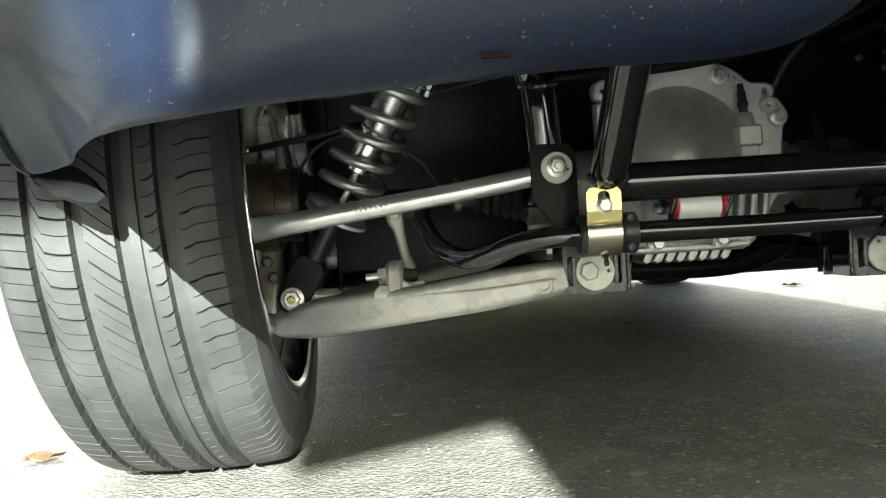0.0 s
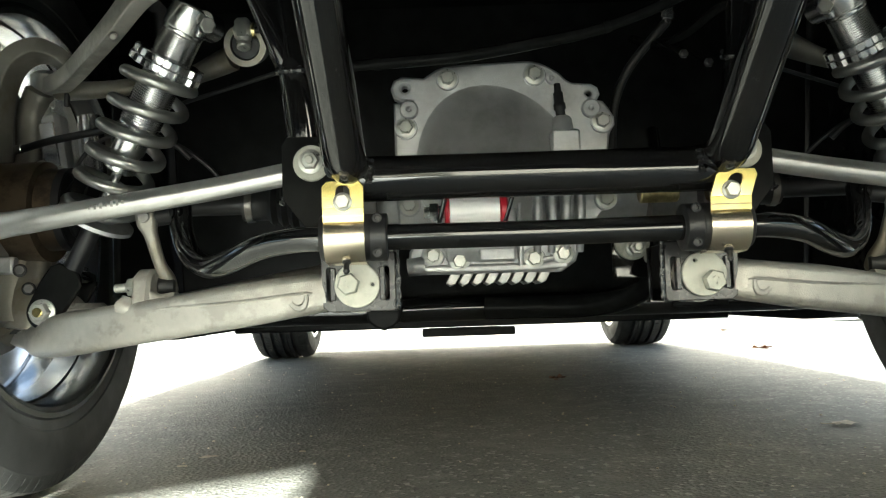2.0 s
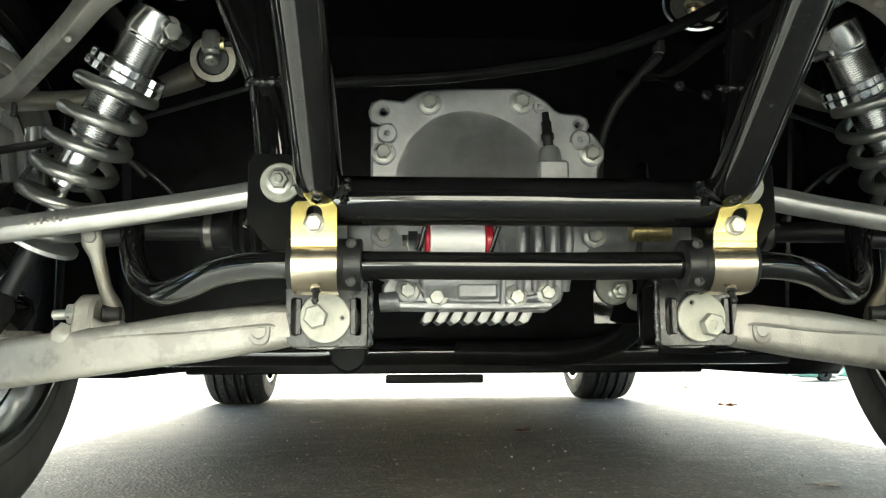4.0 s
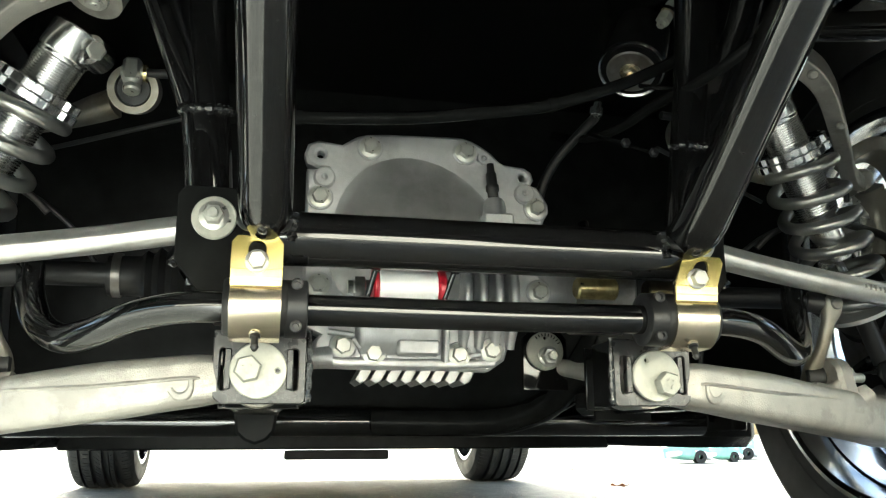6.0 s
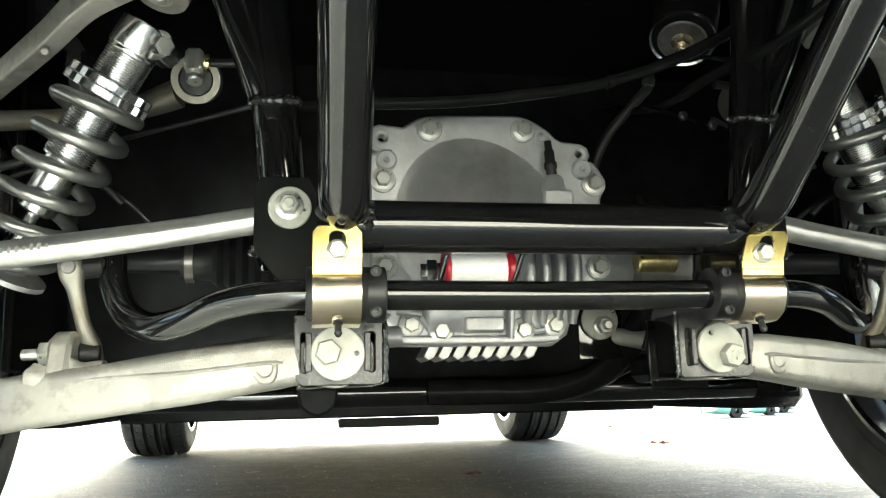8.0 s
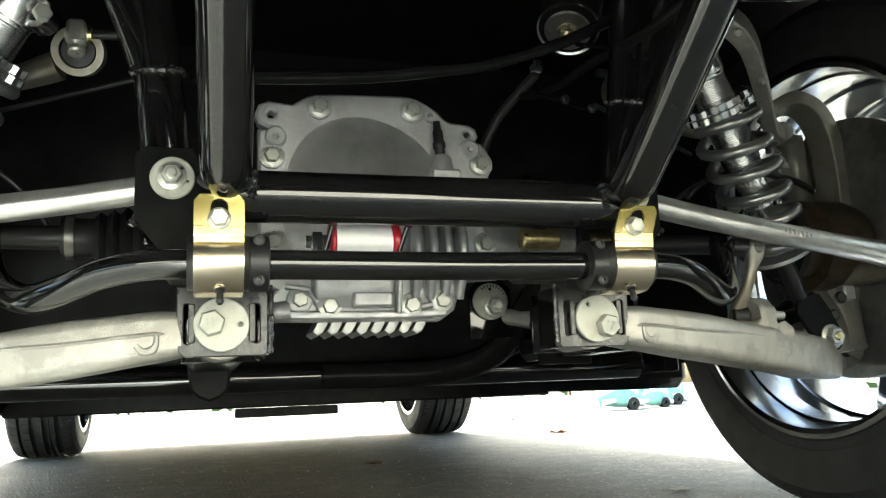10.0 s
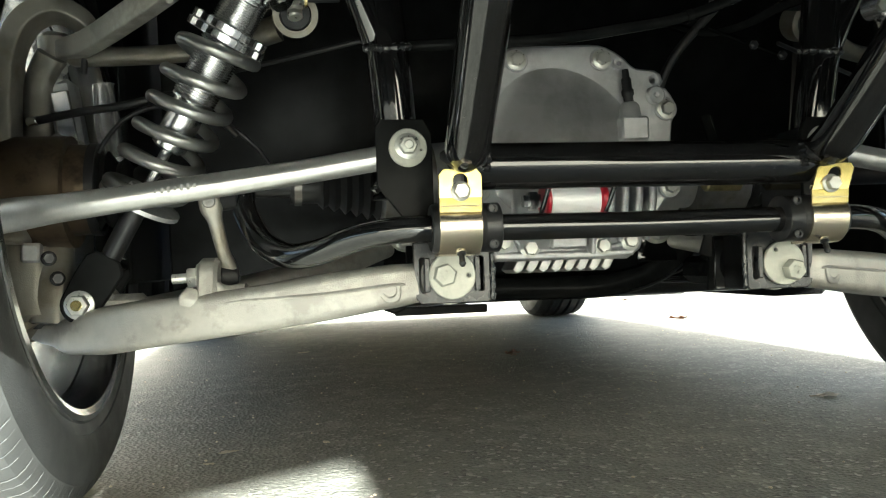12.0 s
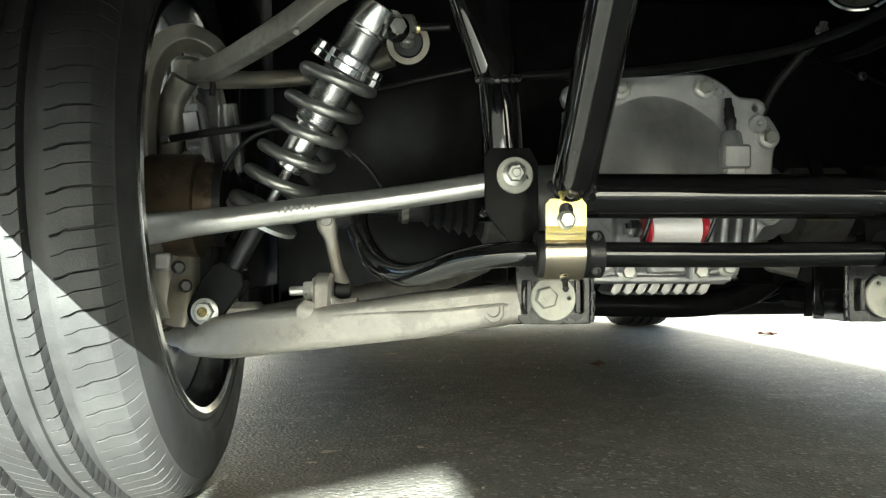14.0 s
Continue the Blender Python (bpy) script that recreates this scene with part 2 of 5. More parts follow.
def sweep(path, shape, up=(0, 0, 1)):
    """Sweeps rings along a path. shape(i, n) gives the ring's 2D outline at the i-th of n stations."""
    bm = bmesh.new()
    n = len(path)
    rings = []
    x = None
    for i, p in enumerate(path):
        t = (path[min(i + 1, n - 1)] - path[max(i - 1, 0)]).normalized()
        if x is None:
            x = basis(t, up).col[0]
        x = (x - t * x.dot(t)).normalized()
        y = t.cross(x)
        rings.append([bm.verts.new(p + x * a + y * b) for a, b in shape(i, n)])
    for a, b in zip(rings, rings[1:]):
        for k in range(len(a)):
            bm.faces.new((a[k], a[k - 1], b[k - 1], b[k]))
    bm.faces.new(rings[0])
    bm.faces.new(rings[-1][::-1])
    return bm


def circle(r, n=20):
    return [(r * math.cos(2 * math.pi * k / n), r * math.sin(2 * math.pi * k / n)) for k in range(n)]


def tube(points, r, n=20, curved=True, steps=8):
    path = smooth_path(points, steps) if curved else [Vector(p) for p in points]
    return sweep(path, lambda i, m: circle(r, n))


def rounded(w, h, r, n=4):
    """A rounded rectangle's outline."""
    out = []
    for cx, cy, a0 in ((w / 2 - r, h / 2 - r, 0), (-w / 2 + r, h / 2 - r, 90), (-w / 2 + r, -h / 2 + r, 180), (w / 2 - r, -h / 2 + r, 270)):
        for k in range(n + 1):
            a = radians(a0 + 90 * k / n)
            out.append((cx + r * math.cos(a), cy + r * math.sin(a)))
    return out


def loft(stations, up=(0, 0, 1), steps=5, corner=0.35):
    """A beam through stations (point, width, height), with rounded corners."""
    pts = smooth_path([s[0] for s in stations], steps)
    n = len(stations)

    def size(i, m):
        u = i / max(1, m - 1) * (n - 1)
        k = min(int(u), n - 2)
        f = u - k
        f = f * f * (3 - 2 * f)
        w = stations[k][1] * (1 - f) + stations[k + 1][1] * f
        h = stations[k][2] * (1 - f) + stations[k + 1][2] * f
        return rounded(w, h, min(w, h) * corner)

    return sweep(pts, size, up)


def box(c, s, bevel=0.002, turn=None):
    bm = bmesh.new()
    bmesh.ops.create_cube(bm, size=1.0)
    bmesh.ops.scale(bm, vec=s, verts=bm.verts)
    if bevel:
        bmesh.ops.bevel(bm, geom=bm.edges, offset=bevel, segments=1, affect="EDGES", profile=0.5)
    m = Matrix.Translation(c) @ (turn.to_4x4() if turn else Matrix())
    bmesh.ops.transform(bm, matrix=m, verts=bm.verts)
    return bm


def lathe(profile, c, axis, n=32, closed=False):
    """Turns a profile of (distance along the axis, radius) round the axis through c."""
    bm = bmesh.new()
    m = Matrix.Translation(c) @ basis(axis).to_4x4()
    rings = []
    for z, r in profile:
        rings.append([bm.verts.new(m @ Vector((r * math.cos(2 * math.pi * k / n), r * math.sin(2 * math.pi * k / n), z))) for k in range(n)])
    pairs = list(zip(rings, rings[1:])) + ([(rings[-1], rings[0])] if closed else [])
    for a, b in pairs:
        for k in range(n):
            bm.faces.new((a[k - 1], a[k], b[k], b[k - 1]))
    if not closed:
        bm.faces.new(rings[0])
        bm.faces.new(rings[-1])
    return bm


def rod(a, b, r, n=20, bevel=0.0):
    a, b = Vector(a), Vector(b)
    d = (b - a).length
    e = min(bevel, r * 0.5, d * 0.3)
    prof = [(0, r - e), (e, r), (d - e, r), (d, r - e)] if e else [(0, r), (d, r)]
    return lathe(prof, a, b - a, n)


def hexagon(c, axis, r, depth, turn=0.0):
    """A chamfered hexagonal head that rises from c along axis."""
    bm = bmesh.new()
    m = Matrix.Translation(c) @ basis(axis).to_4x4() @ Matrix.Rotation(radians(turn), 4, "Z")
    rings = []
    for z, s, k6 in ((0, 1.0, 1), (depth * 0.82, 1.0, 1), (depth, 0.86, 1)):
        rings.append([bm.verts.new(m @ Vector((r * s * math.cos(math.pi * k / 3), r * s * math.sin(math.pi * k / 3), z))) for k in range(6)])
    for a, b in zip(rings, rings[1:]):
        for k in range(6):
            bm.faces.new((a[k - 1], a[k], b[k], b[k - 1]))
    bm.faces.new(rings[0])
    bm.faces.new(rings[-1])
    return bm


def bolt(c, axis, r, parent, mat=None, flange=1.35, stud=0.0, turn=0.0, name="bolt", label=""):
    a = Vector(axis).normalized()
    bm = join(lathe([(0, r * flange), (r * 0.18, r * flange), (r * 0.32, r * 0.95)], c, a, 24), hexagon(Vector(c) + a * r * 0.2, a, r, r * 0.85, turn))
    if stud:
        bm = join(bm, rod(Vector(c) + a * r * 0.6, Vector(c) + a * (r * 0.9 + stud), r * 0.5, 14, 0.001))
    return part(name, bm, mat or ZINC, parent, label)


def plate(outline, holes, depth, place, bevel=0.001):
    """A flat plate cut to an outline with holes, of a thickness, laid by the matrix place (its outline in x and y)."""
    cu = bpy.data.curves.new("cut", "CURVE")
    cu.dimensions, cu.fill_mode = "2D", "BOTH"
    cu.extrude, cu.bevel_depth, cu.bevel_resolution = max(1e-5, depth / 2 - bevel), bevel, 0
    for loop in (outline, *holes):
        sp = cu.splines.new("POLY")
        sp.points.add(len(loop) - 1)
        for q, (x, y) in zip(sp.points, loop):
            q.co = (x, y, 0, 1)
        sp.use_cyclic_u = True
    ob = new("cut", cu)
    me = bpy.data.meshes.new_from_object(ob.evaluated_get(bpy.context.evaluated_depsgraph_get()))
    bm = bmesh.new()
    bm.from_mesh(me)
    bmesh.ops.remove_doubles(bm, verts=bm.verts, dist=1e-5)
    bmesh.ops.transform(bm, matrix=place, verts=bm.verts)
    bpy.data.objects.remove(ob)
    bpy.data.curves.remove(cu)
    bpy.data.meshes.remove(me)
    return bm


def ring2(cx, cy, r, n=20):
    return [(cx + a, cy + b) for a, b in circle(r, n)]


def slot2(cx, cy, w, h):
    return [(cx + a, cy + b) for a, b in rounded(w, h, min(w, h) * 0.45)]


def facing(y):
    """Lays a plate's outline (x to the right, y up) upright at that y, facing the rear."""
    return Matrix.Translation((0, y, 0)) @ Matrix.Rotation(radians(90), 4, "X")


def weld(points, r, parent):
    """A rippled weld bead."""
    rng = random.Random(len(points) * 7)
    path = smooth_path(points, 6)
    return part("weld_bead", sweep(path, lambda i, n: circle(r * (0.8 + 0.3 * math.sin(i * 2.1) + 0.2 * rng.random()), 8)), CHIP_GLINT, parent)


REAR = (0, -1, 0)

# ---- ground and surroundings ----
bm = bmesh.new()
bmesh.ops.create_grid(bm, x_segments=2, y_segments=2, size=300)
structure("ground", bm, ASPHALT, "worn grey asphalt driveway scattered with grit", "driveway")
# unseen wall; its stepped edge cuts the spot's beam, its pale face bounces light
structure("light_cut_wall", join(box((1.615, -5.0, 2.8), (3.2, 0.2, 5.6), 0.01), plate([(0.0145, 2.000), (0.0145, 5.6), (-0.75, 5.6), (-0.75, 2.085), (-0.125, 2.085), (-0.125, 1.966)], [], 0.02, facing(-5.09), 0.0)), BRICKY, "unseen pale wall added behind the car to cut and bounce light", "wall")
# unseen wall added for the light and reflections it gives the rear parts
structure("unseen_rear_wall", join(box((-3.86, -9.5, 3.5), (7.12, 0.2, 7.0), 0.01), box((4.50, -9.5, 3.5), (7.4, 0.2, 7.0), 0.01), box((0.25, -9.5, 1.535), (1.1, 0.2, 3.07), 0.0), box((0.25, -9.5, 5.735), (1.1, 0.2, 2.53), 0.0)), WALL, "unseen pale wall added behind the car for its bounced light", "wall")
# unseen window, added only to give the spot lamp a place
win = thing("unseen_window_1", (0.25, -9.5, 3.07), "unseen window added behind the spot lamp", "window", "", "structure")
part("window_frame", plate([(-0.29, 3.08), (0.79, 3.08), (0.79, 4.46), (-0.29, 4.46)], [[(-0.23, 3.14), (0.73, 3.14), (0.73, 4.40), (-0.23, 4.40)]], 0.08, facing(-9.5), 0.004), WHITE, win)
part("pane", box((0.25, -9.52, 3.77), (0.96, 0.01, 1.26), 0.0), GLASSY, win)


# ---- wheels ----
def tyre_mesh(c, r, width, pitches, rim_r, grooves):
    """A tyre whose axle runs along x: grooved crown, slanting sipes, rounded shoulders and sidewalls."""
    w = width / 2
    prof = []  # distance along the axle, radius, depth of a sipe there
    crown = w * 0.80
    marks = [-crown + 2 * crown * k / 30 for k in range(31)]
    for gx, gw in grooves:
        marks = [x for x in marks if abs(x - gx) > gw / 2 + 0.0012]
        marks += [gx - gw / 2 - 0.0006, gx - gw / 2, gx, gx + gw / 2, gx + gw / 2 + 0.0006]
    marks = sorted(marks + [crown * 0.985, -crown * 0.985])
    sharp = []
    for x in marks:
        rad = r - 0.006 * (abs(x) / crown) ** 2.5
        deep = max([0.0] + [0.004 if gw < 0.004 else 0.0145 for gx, gw in grooves if abs(x - gx) <= gw / 2 + 1e-6])
        rib = 0.0
        if not deep:
            near = min((x - gx - gw / 2 for gx, gw in grooves if x > gx), default=9.0)
            if x > grooves[-1][0] or x < grooves[0][0]:
                rib = 0.0075 if near > 0.012 else 0.0
            elif grooves[0][0] < x < grooves[1][0]:
                rib = 0.0070
            elif grooves[1][0] < x < grooves[2][0]:
                rib = 0.0070 if near > 0.004 else 0.0
            elif x > grooves[3][0]:
                rib = 0.0070 if near > 0.006 else 0.0
        sharp.append((x, rad - deep, rib))
    wall = r - rim_r
    side_pts = [(0.86, 0.009, 0.003), (0.91, 0.016, 0.002), (0.95, 0.026, 0.0), (0.965, 0.028, 0.0), (0.99, wall * 0.50, 0.0), (1.0, wall * 0.66, 0.0), (0.985, wall * 0.80, 0.0), (0.97, wall * 0.81, 0.0),
                (0.955, wall * 0.93, 0.0), (0.90, wall - 0.003, 0.0), (0.80, wall + 0.006, 0.0)]
    left = [(-w * a, r - d, s) for a, d, s in side_pts[::-1]]
    right = [(w * a, r - d, s) for a, d, s in side_pts]
    prof = left + sharp + right
    bm = bmesh.new()
    cols = []
    step = 2 * math.pi / pitches
    rng = random.Random(3)
    for j in range(pitches):
        base = j * step + rng.uniform(-0.06, 0.06) * step
        for frac, deep in ((0.0, 0.0), (0.44, 0.0), (0.452, 0.5), (0.468, 0.5), (0.478, 0.0), (0.888, 0.0), (0.900, 1.0), (0.955, 1.0), (0.967, 0.0)):
            cols.append((base + frac * step, deep))
    rings = []
    for x, rad, s in prof:
        ax = abs(x) / w
        slant = step * ((0.35 * math.sin(min(max(x, -w), w) * 38.0) if abs(x) < grooves[4][0] else 0.23 + 0.9 * (abs(x) - grooves[4][0]) / width) + (-1.9 * (x - grooves[1][0]) / width * 5.0 if grooves[1][0] < x < grooves[2][0] else -4.0 * (grooves[2][0] - grooves[1][0]) / width * 2.4 if x >= grooves[2][0] else 0.0))
        # the sipes step sideways half-way across a rib
        for lo, hi in ((grooves[4][0], crown), (grooves[3][0], grooves[4][0])):
            if lo < x <= hi + 0.02:
                slant += step * 0.20 * (min(max((x - lo) / (hi - lo) - 0.42, 0.0), 0.12) / 0.12 - 0.5)
        ring = []
        for a, deep in cols:
            rr = rad - s * deep
            ring.append(bm.verts.new((c[0] + x, c[1] + rr * math.sin(a + slant), c[2] + rr * math.cos(a + slant))))
        rings.append(ring)
    m = len(cols)
    for a, b in zip(rings, rings[1:]):
        for k in range(m):
            bm.faces.new((a[k - 1], a[k], b[k], b[k - 1]))
    # flattened where it stands
    for v in bm.verts:
        if v.co.z < 0.004:
            v.co.z = 0.001 + 0.2 * max(0.0, v.co.z)
    return bm


car = thing("car", (0, 1.0, 0.0), "dark blue metallic car flecked with dust, on polished wheels", "car")


def wheel(name, c, r, width, rim_r, spokes, label, pitches=56):
    g = [(width * a, b) for a, b in ((-0.288, 0.009), (-0.108, 0.0145), (0.065, 0.0145), (0.142, 0.0035), (0.242, 0.016))]
    w = width / 2
    # towards the car's middle is +x on this side
    barrel = [(w * 0.90, rim_r + 0.007), (w * 0.965, rim_r + 0.004), (w * 0.975, rim_r - 0.002), (w * 0.96, rim_r - 0.009), (w * 0.84, rim_r - 0.012), (w * 0.70, rim_r - 0.013),
              (w * 0.45, rim_r - 0.015), (w * 0.2, rim_r - 0.017), (-w * 0.55, rim_r - 0.017), (-w * 0.80, rim_r - 0.012), (-w * 0.92, rim_r + 0.006)]
    outer = [(-w * 0.86, rim_r + 0.010), (-w * 0.5, rim_r - 0.008), (w * 0.2, rim_r - 0.009), (w * 0.6, rim_r - 0.004)]
    rim = part(name, lathe(barrel + outer, c, (1, 0, 0), 72, closed=True), BARREL, car, label, smooth=30)
    part("rim_lip", lathe([(w * 0.93, rim_r + 0.0055), (w * 0.975, rim_r + 0.0045), (w * 0.985, rim_r - 0.002), (w * 0.965, rim_r - 0.0085), (w * 0.93, rim_r - 0.007)], c, (1, 0, 0), 72, closed=True), RIM, rim, "polished rim lip", smooth=30)
    part("barrel_step", lathe([(w * 0.66, rim_r - 0.011), (w * 0.64, rim_r - 0.0165), (w * 0.40, rim_r - 0.0195), (w * 0.38, rim_r - 0.013)], c, (1, 0, 0), 72, closed=True), RIM, rim, "polished step of the rim", smooth=30)
    part("barrel_step", lathe([(w * 0.12, rim_r - 0.014), (w * 0.10, rim_r - 0.0215), (-w * 0.45, rim_r - 0.0215), (-w * 0.47, rim_r - 0.014)], c, (1, 0, 0), 72, closed=True), RIM, rim, "polished well of the rim", smooth=30)
    part("tyre", tyre_mesh(c, r, width, pitches, rim_r, g), TYRE, rim, "black road tyre, grooved tread dusted grey", smooth=25)
    hub_x = c[0] - w * 0.50
    part("hub_centre", lathe([(-0.02, 0.030), (-0.018, 0.075), (0.018, 0.085), (0.02, 0.05)], (hub_x, c[1], c[2]), (1, 0, 0), 36), RIM, rim)
    for k in range(spokes):
        a = 2 * math.pi * (k + 0.25) / spokes
        d = Vector((0, math.sin(a), math.cos(a)))
        mid = Vector((hub_x, c[1], c[2]))
        pts = [(mid + d * 0.06, 0.075, 0.030), (mid + d * (rim_r * 0.5) + Vector((-0.012, 0, 0)), 0.060, 0.026), (mid + d * (rim_r - 0.020) + Vector((-0.018, 0, 0)), 0.085, 0.022)]
        part("spoke", loft(pts, up=(1, 0, 0), steps=5, corner=0.3), RIM, rim)
    return rim


RW = (-0.735, 0.250, 0.363)
for flip in (False, True):
    FLIP[0] = flip
    CAMBER[0] = 0.045
    wheel("wheel", RW, 0.3635, 0.262, 0.262, 7, "polished alloy rear wheel with a dusty low-profile tyre", 64)
    CAMBER[0] = 0.0
    wheel("wheel", (-0.787, 2.90, 0.325) if flip else (-0.765, 2.75, 0.325), 0.3255, 0.235, 0.232, 7, "front wheel with a black grooved road tyre", 52)
FLIP[0] = False


# ---- bodywork ----
def sheet(grid, thick):
    """A skin through a grid of points, thickened towards the inside."""
    bm = bmesh.new()
    rows = [[bm.verts.new(p) for p in row] for row in grid]
    for a, b in zip(rows, rows[1:]):
        for k in range(len(a) - 1):
            bm.faces.new((a[k], a[k + 1], b[k + 1], b[k]))
    bmesh.ops.solidify(bm, geom=bm.faces[:], thickness=thick)
    return bm


body = car


def plan_curve():
    """The tail's lower edge on one side: from its middle round the corner to the wheel arch."""
    pts = smooth_path([(0.0, -0.515, 0.487), (-0.11, -0.514, 0.4756), (-0.17, -0.512, 0.425), (-0.232, -0.510, 0.403), (-0.346, -0.512, 0.3985), (-0.451, -0.522, 0.3905), (-0.515, -0.538, 0.3835), (-0.545, -0.540, 0.3790), (-0.585, -0.497, 0.3805),
                       (-0.633, -0.405, 0.3870), (-0.690, -0.286, 0.3940), (-0.724, -0.220, 0.3915), (-0.782, -0.172, 0.392), (-0.812, -0.155, 0.430), (-0.860, -0.132, 0.460)], 6)
    return pts


edge = plan_curve()
# higher up the tail rounds off into the flank without the flap's notch
shoulder = smooth_path([(0.0, -0.515, 0), (-0.2, -0.512, 0), (-0.4, -0.516, 0), (-0.50, -0.515, 0), (-0.60, -0.475, 0), (-0.70, -0.37, 0), (-0.79, -0.20, 0), (-0.870, -0.02, 0)], 12)


def shoulder_at(x):
    """The point of the shoulder's curve at that x."""
    for a, b in zip(shoulder, shoulder[1:]):
        if b.x <= x <= a.x:
            return a.lerp(b, (a.x - x) / max(1e-6, a.x - b.x))
    return shoulder[-1]


turn = [k for k, p in enumerate(edge) if p.x > -0.46][-1]
upper = [shoulder_at(p.x) if k <= turn else shoulder_at(edge[turn].x + (-0.868 - edge[turn].x) * (k - turn) / (len(edge) - 1 - turn)) for k, p in enumerate(edge)]
for flip in (False, True):
    FLIP[0] = flip
    grid = []
    for dz, out_, dup in ((0.010, -0.055, 1.0), (0.003, -0.040, 1.0), (0.0, -0.024, 1.0), (0.003, -0.010, 1.0), (0.012, -0.001, 1.0), (0.026, 0.004, 1.0), (0.05, 0.010, 1.0), (0.10, 0.018, 0.9), (0.22, 0.030, 0.6), (0.36, 0.010, 0.3), (0.48, -0.04, 0.0)):
        row = []
        for p, q in zip(edge, upper):
            blend = min(1.0, max(0.0, (dz - 0.008) / 0.09))
            p = Vector((p.x + (q.x - p.x) * blend, p.y + (q.y - p.y) * blend, p.z + (0.41 - p.z) * blend))
            away = Vector((p.x * 0.9, min(p.y, -0.1) - 0.1, 0)).normalized()
            z = p.z + dz + (0.42 - p.z) * (1 - dup) * 0.5
            # the turned-in lip narrows round the corner
            slim = min(1.0, max(0.15, 1.0 - (abs(p.x) - 0.52) * 8.0)) if out_ < 0 else 1.0
            row.append(Vector((p.x, p.y, 0)) + away * out_ * slim + Vector((0, 0, z)))
        grid.append(row)
    part("tail_panel", sheet(grid, -0.004), BLUE, body, "glossy dark blue panel flecked with dust", smooth=50)
    liner = [[Vector((p.x * 0.985, p.y + 0.030, p.z)) for p in r_] for r_ in grid[5:]]
    part("tail_liner", sheet(liner, 0.003), MATT, body, "matt black inner face")
    # the flange that turns forward under the tail
    flange = [[p + Vector((0, 0.046, 0.012)) for p in edge if p.x > -0.56], [p + Vector((0.0, 0.058, 0.020)) for p in edge if p.x > -0.56]]
    part("tail_flange", sheet(flange, 0.003), SATIN, body)
    # flank with its wheel arch
    arch = [(0.25 + 0.41 * math.sin(radians(a)), 0.363 + 0.41 * math.cos(radians(a))) for a in range(-90, 91, 10)]
    arch_f = [(2.80 + 0.44 * math.sin(radians(a)), 0.325 + 0.44 * math.cos(radians(a))) for a in range(-90, 91, 10)]
    loop = arch + [(0.80, 0.33), (2.30, 0.33)] + arch_f + [(3.34, 0.32), (3.36, 0.6), (2.2, 0.85), (1.2, 0.92), (0.2, 0.93), (-0.14, 0.88)]
    m = Matrix(((0, 0, 1, -0.895), (1, 0, 0, 0), (0, 1, 0, 0), (0, 0, 0, 1)))
    part("flank", plate(loop, [], 0.006, m, 0.001), BLUE, body, smooth=30)
    flap = [(-0.790, 0.402), (-0.784, 0.388), (-0.766, 0.374), (-0.738, 0.358), (-0.724, 0.3555), (-0.719, 0.362), (-0.731, 0.379), (-0.743, 0.391), (-0.753, 0.400)]
    part("mud_flap", plate([(x, z - 0.40) for x, z in flap], [], 0.012, Matrix.Translation((0.014, -0.158, 0.392)) @ Matrix.Rotation(radians(48), 4, "X"), 0.003), MATT, body, "black rubber flap at the arch's end")
    part("arch_trim", tube([(-0.772, -0.168, 0.392), (-0.790, -0.162, 0.404), (-0.812, -0.152, 0.431), (-0.860, -0.132, 0.461)], 0.007, 12), MATT, body, "black arch edging")
FLIP[0] = False
part("deck", box((0, 1.40, 0.90), (1.80, 3.84, 0.02), 0.006), BLUE, body)
part("reflector", box((-0.374, -0.5135, 0.4035), (0.015, 0.004, 0.0014), 0.0003), MAROON, body, "thin red reflector")
part("nose", box((0, 3.355, 0.56), (1.79, 0.05, 0.72), 0.02), BLUE, body)

# ---- underbody ----
under = thing("underbody", (0, 1.2, 0.18), "glossy black car underbody with floor pans and bulkhead", "car underbody")
part("boot_floor", box((0, 0.12, 0.755), (1.12, 1.02, 0.012), 0.003), BLACK, under)
part("bulkhead", box((0, 0.64, 0.485), (1.14, 0.012, 0.55), 0.003, Matrix.Rotation(radians(9), 3, "X")), MATT, under)
part("floor_pan", box((0, 1.82, 0.189), (1.20, 1.34, 0.05), 0.004), MATT, under)
part("sill", box((-0.665, 1.48, 0.232), (0.15, 1.46, 0.124), 0.02), MATT, under)
part("sill", box((0.662, 1.48, 0.232), (0.15, 1.46, 0.124), 0.02), MATT, under)
part("skid_tray", box((-0.035, 1.24, 0.150), (0.20, 0.26, 0.012), 0.003), MATT, under)
part("tray_lip", box((-0.035, 1.105, 0.154), (0.22, 0.012, 0.02), 0.003), MATT, under)
for flip in (False, True):
    FLIP[0] = flip
    part("wheel_house", box((-0.585, 0.66, 0.525), (0.012, 0.52, 0.55), 0.003), MATT, under)
    part("arch_liner", sheet([[Vector((x, 0.25 + 0.43 * math.sin(radians(a)), 0.363 + 0.43 * math.cos(radians(a)))) for a in range(-70, 111, 10)] for x in (-0.89, -0.58)], 0.004), MATT, under)
    part("footwell_side", box((-0.605, 0.80, 0.50), (0.03, 0.40, 0.60), 0.003), MATT, under)
FLIP[0] = False
# transverse tubes low down in front of the differential
part("lower_cross_tube", rod((-0.56, 0.655, 0.215), (0.56, 0.655, 0.215), 0.023, 24), BLACK, under)
part("lower_cross_plate", box((0, 0.715, 0.204), (1.12, 0.07, 0.012), 0.004), BLACK, under)
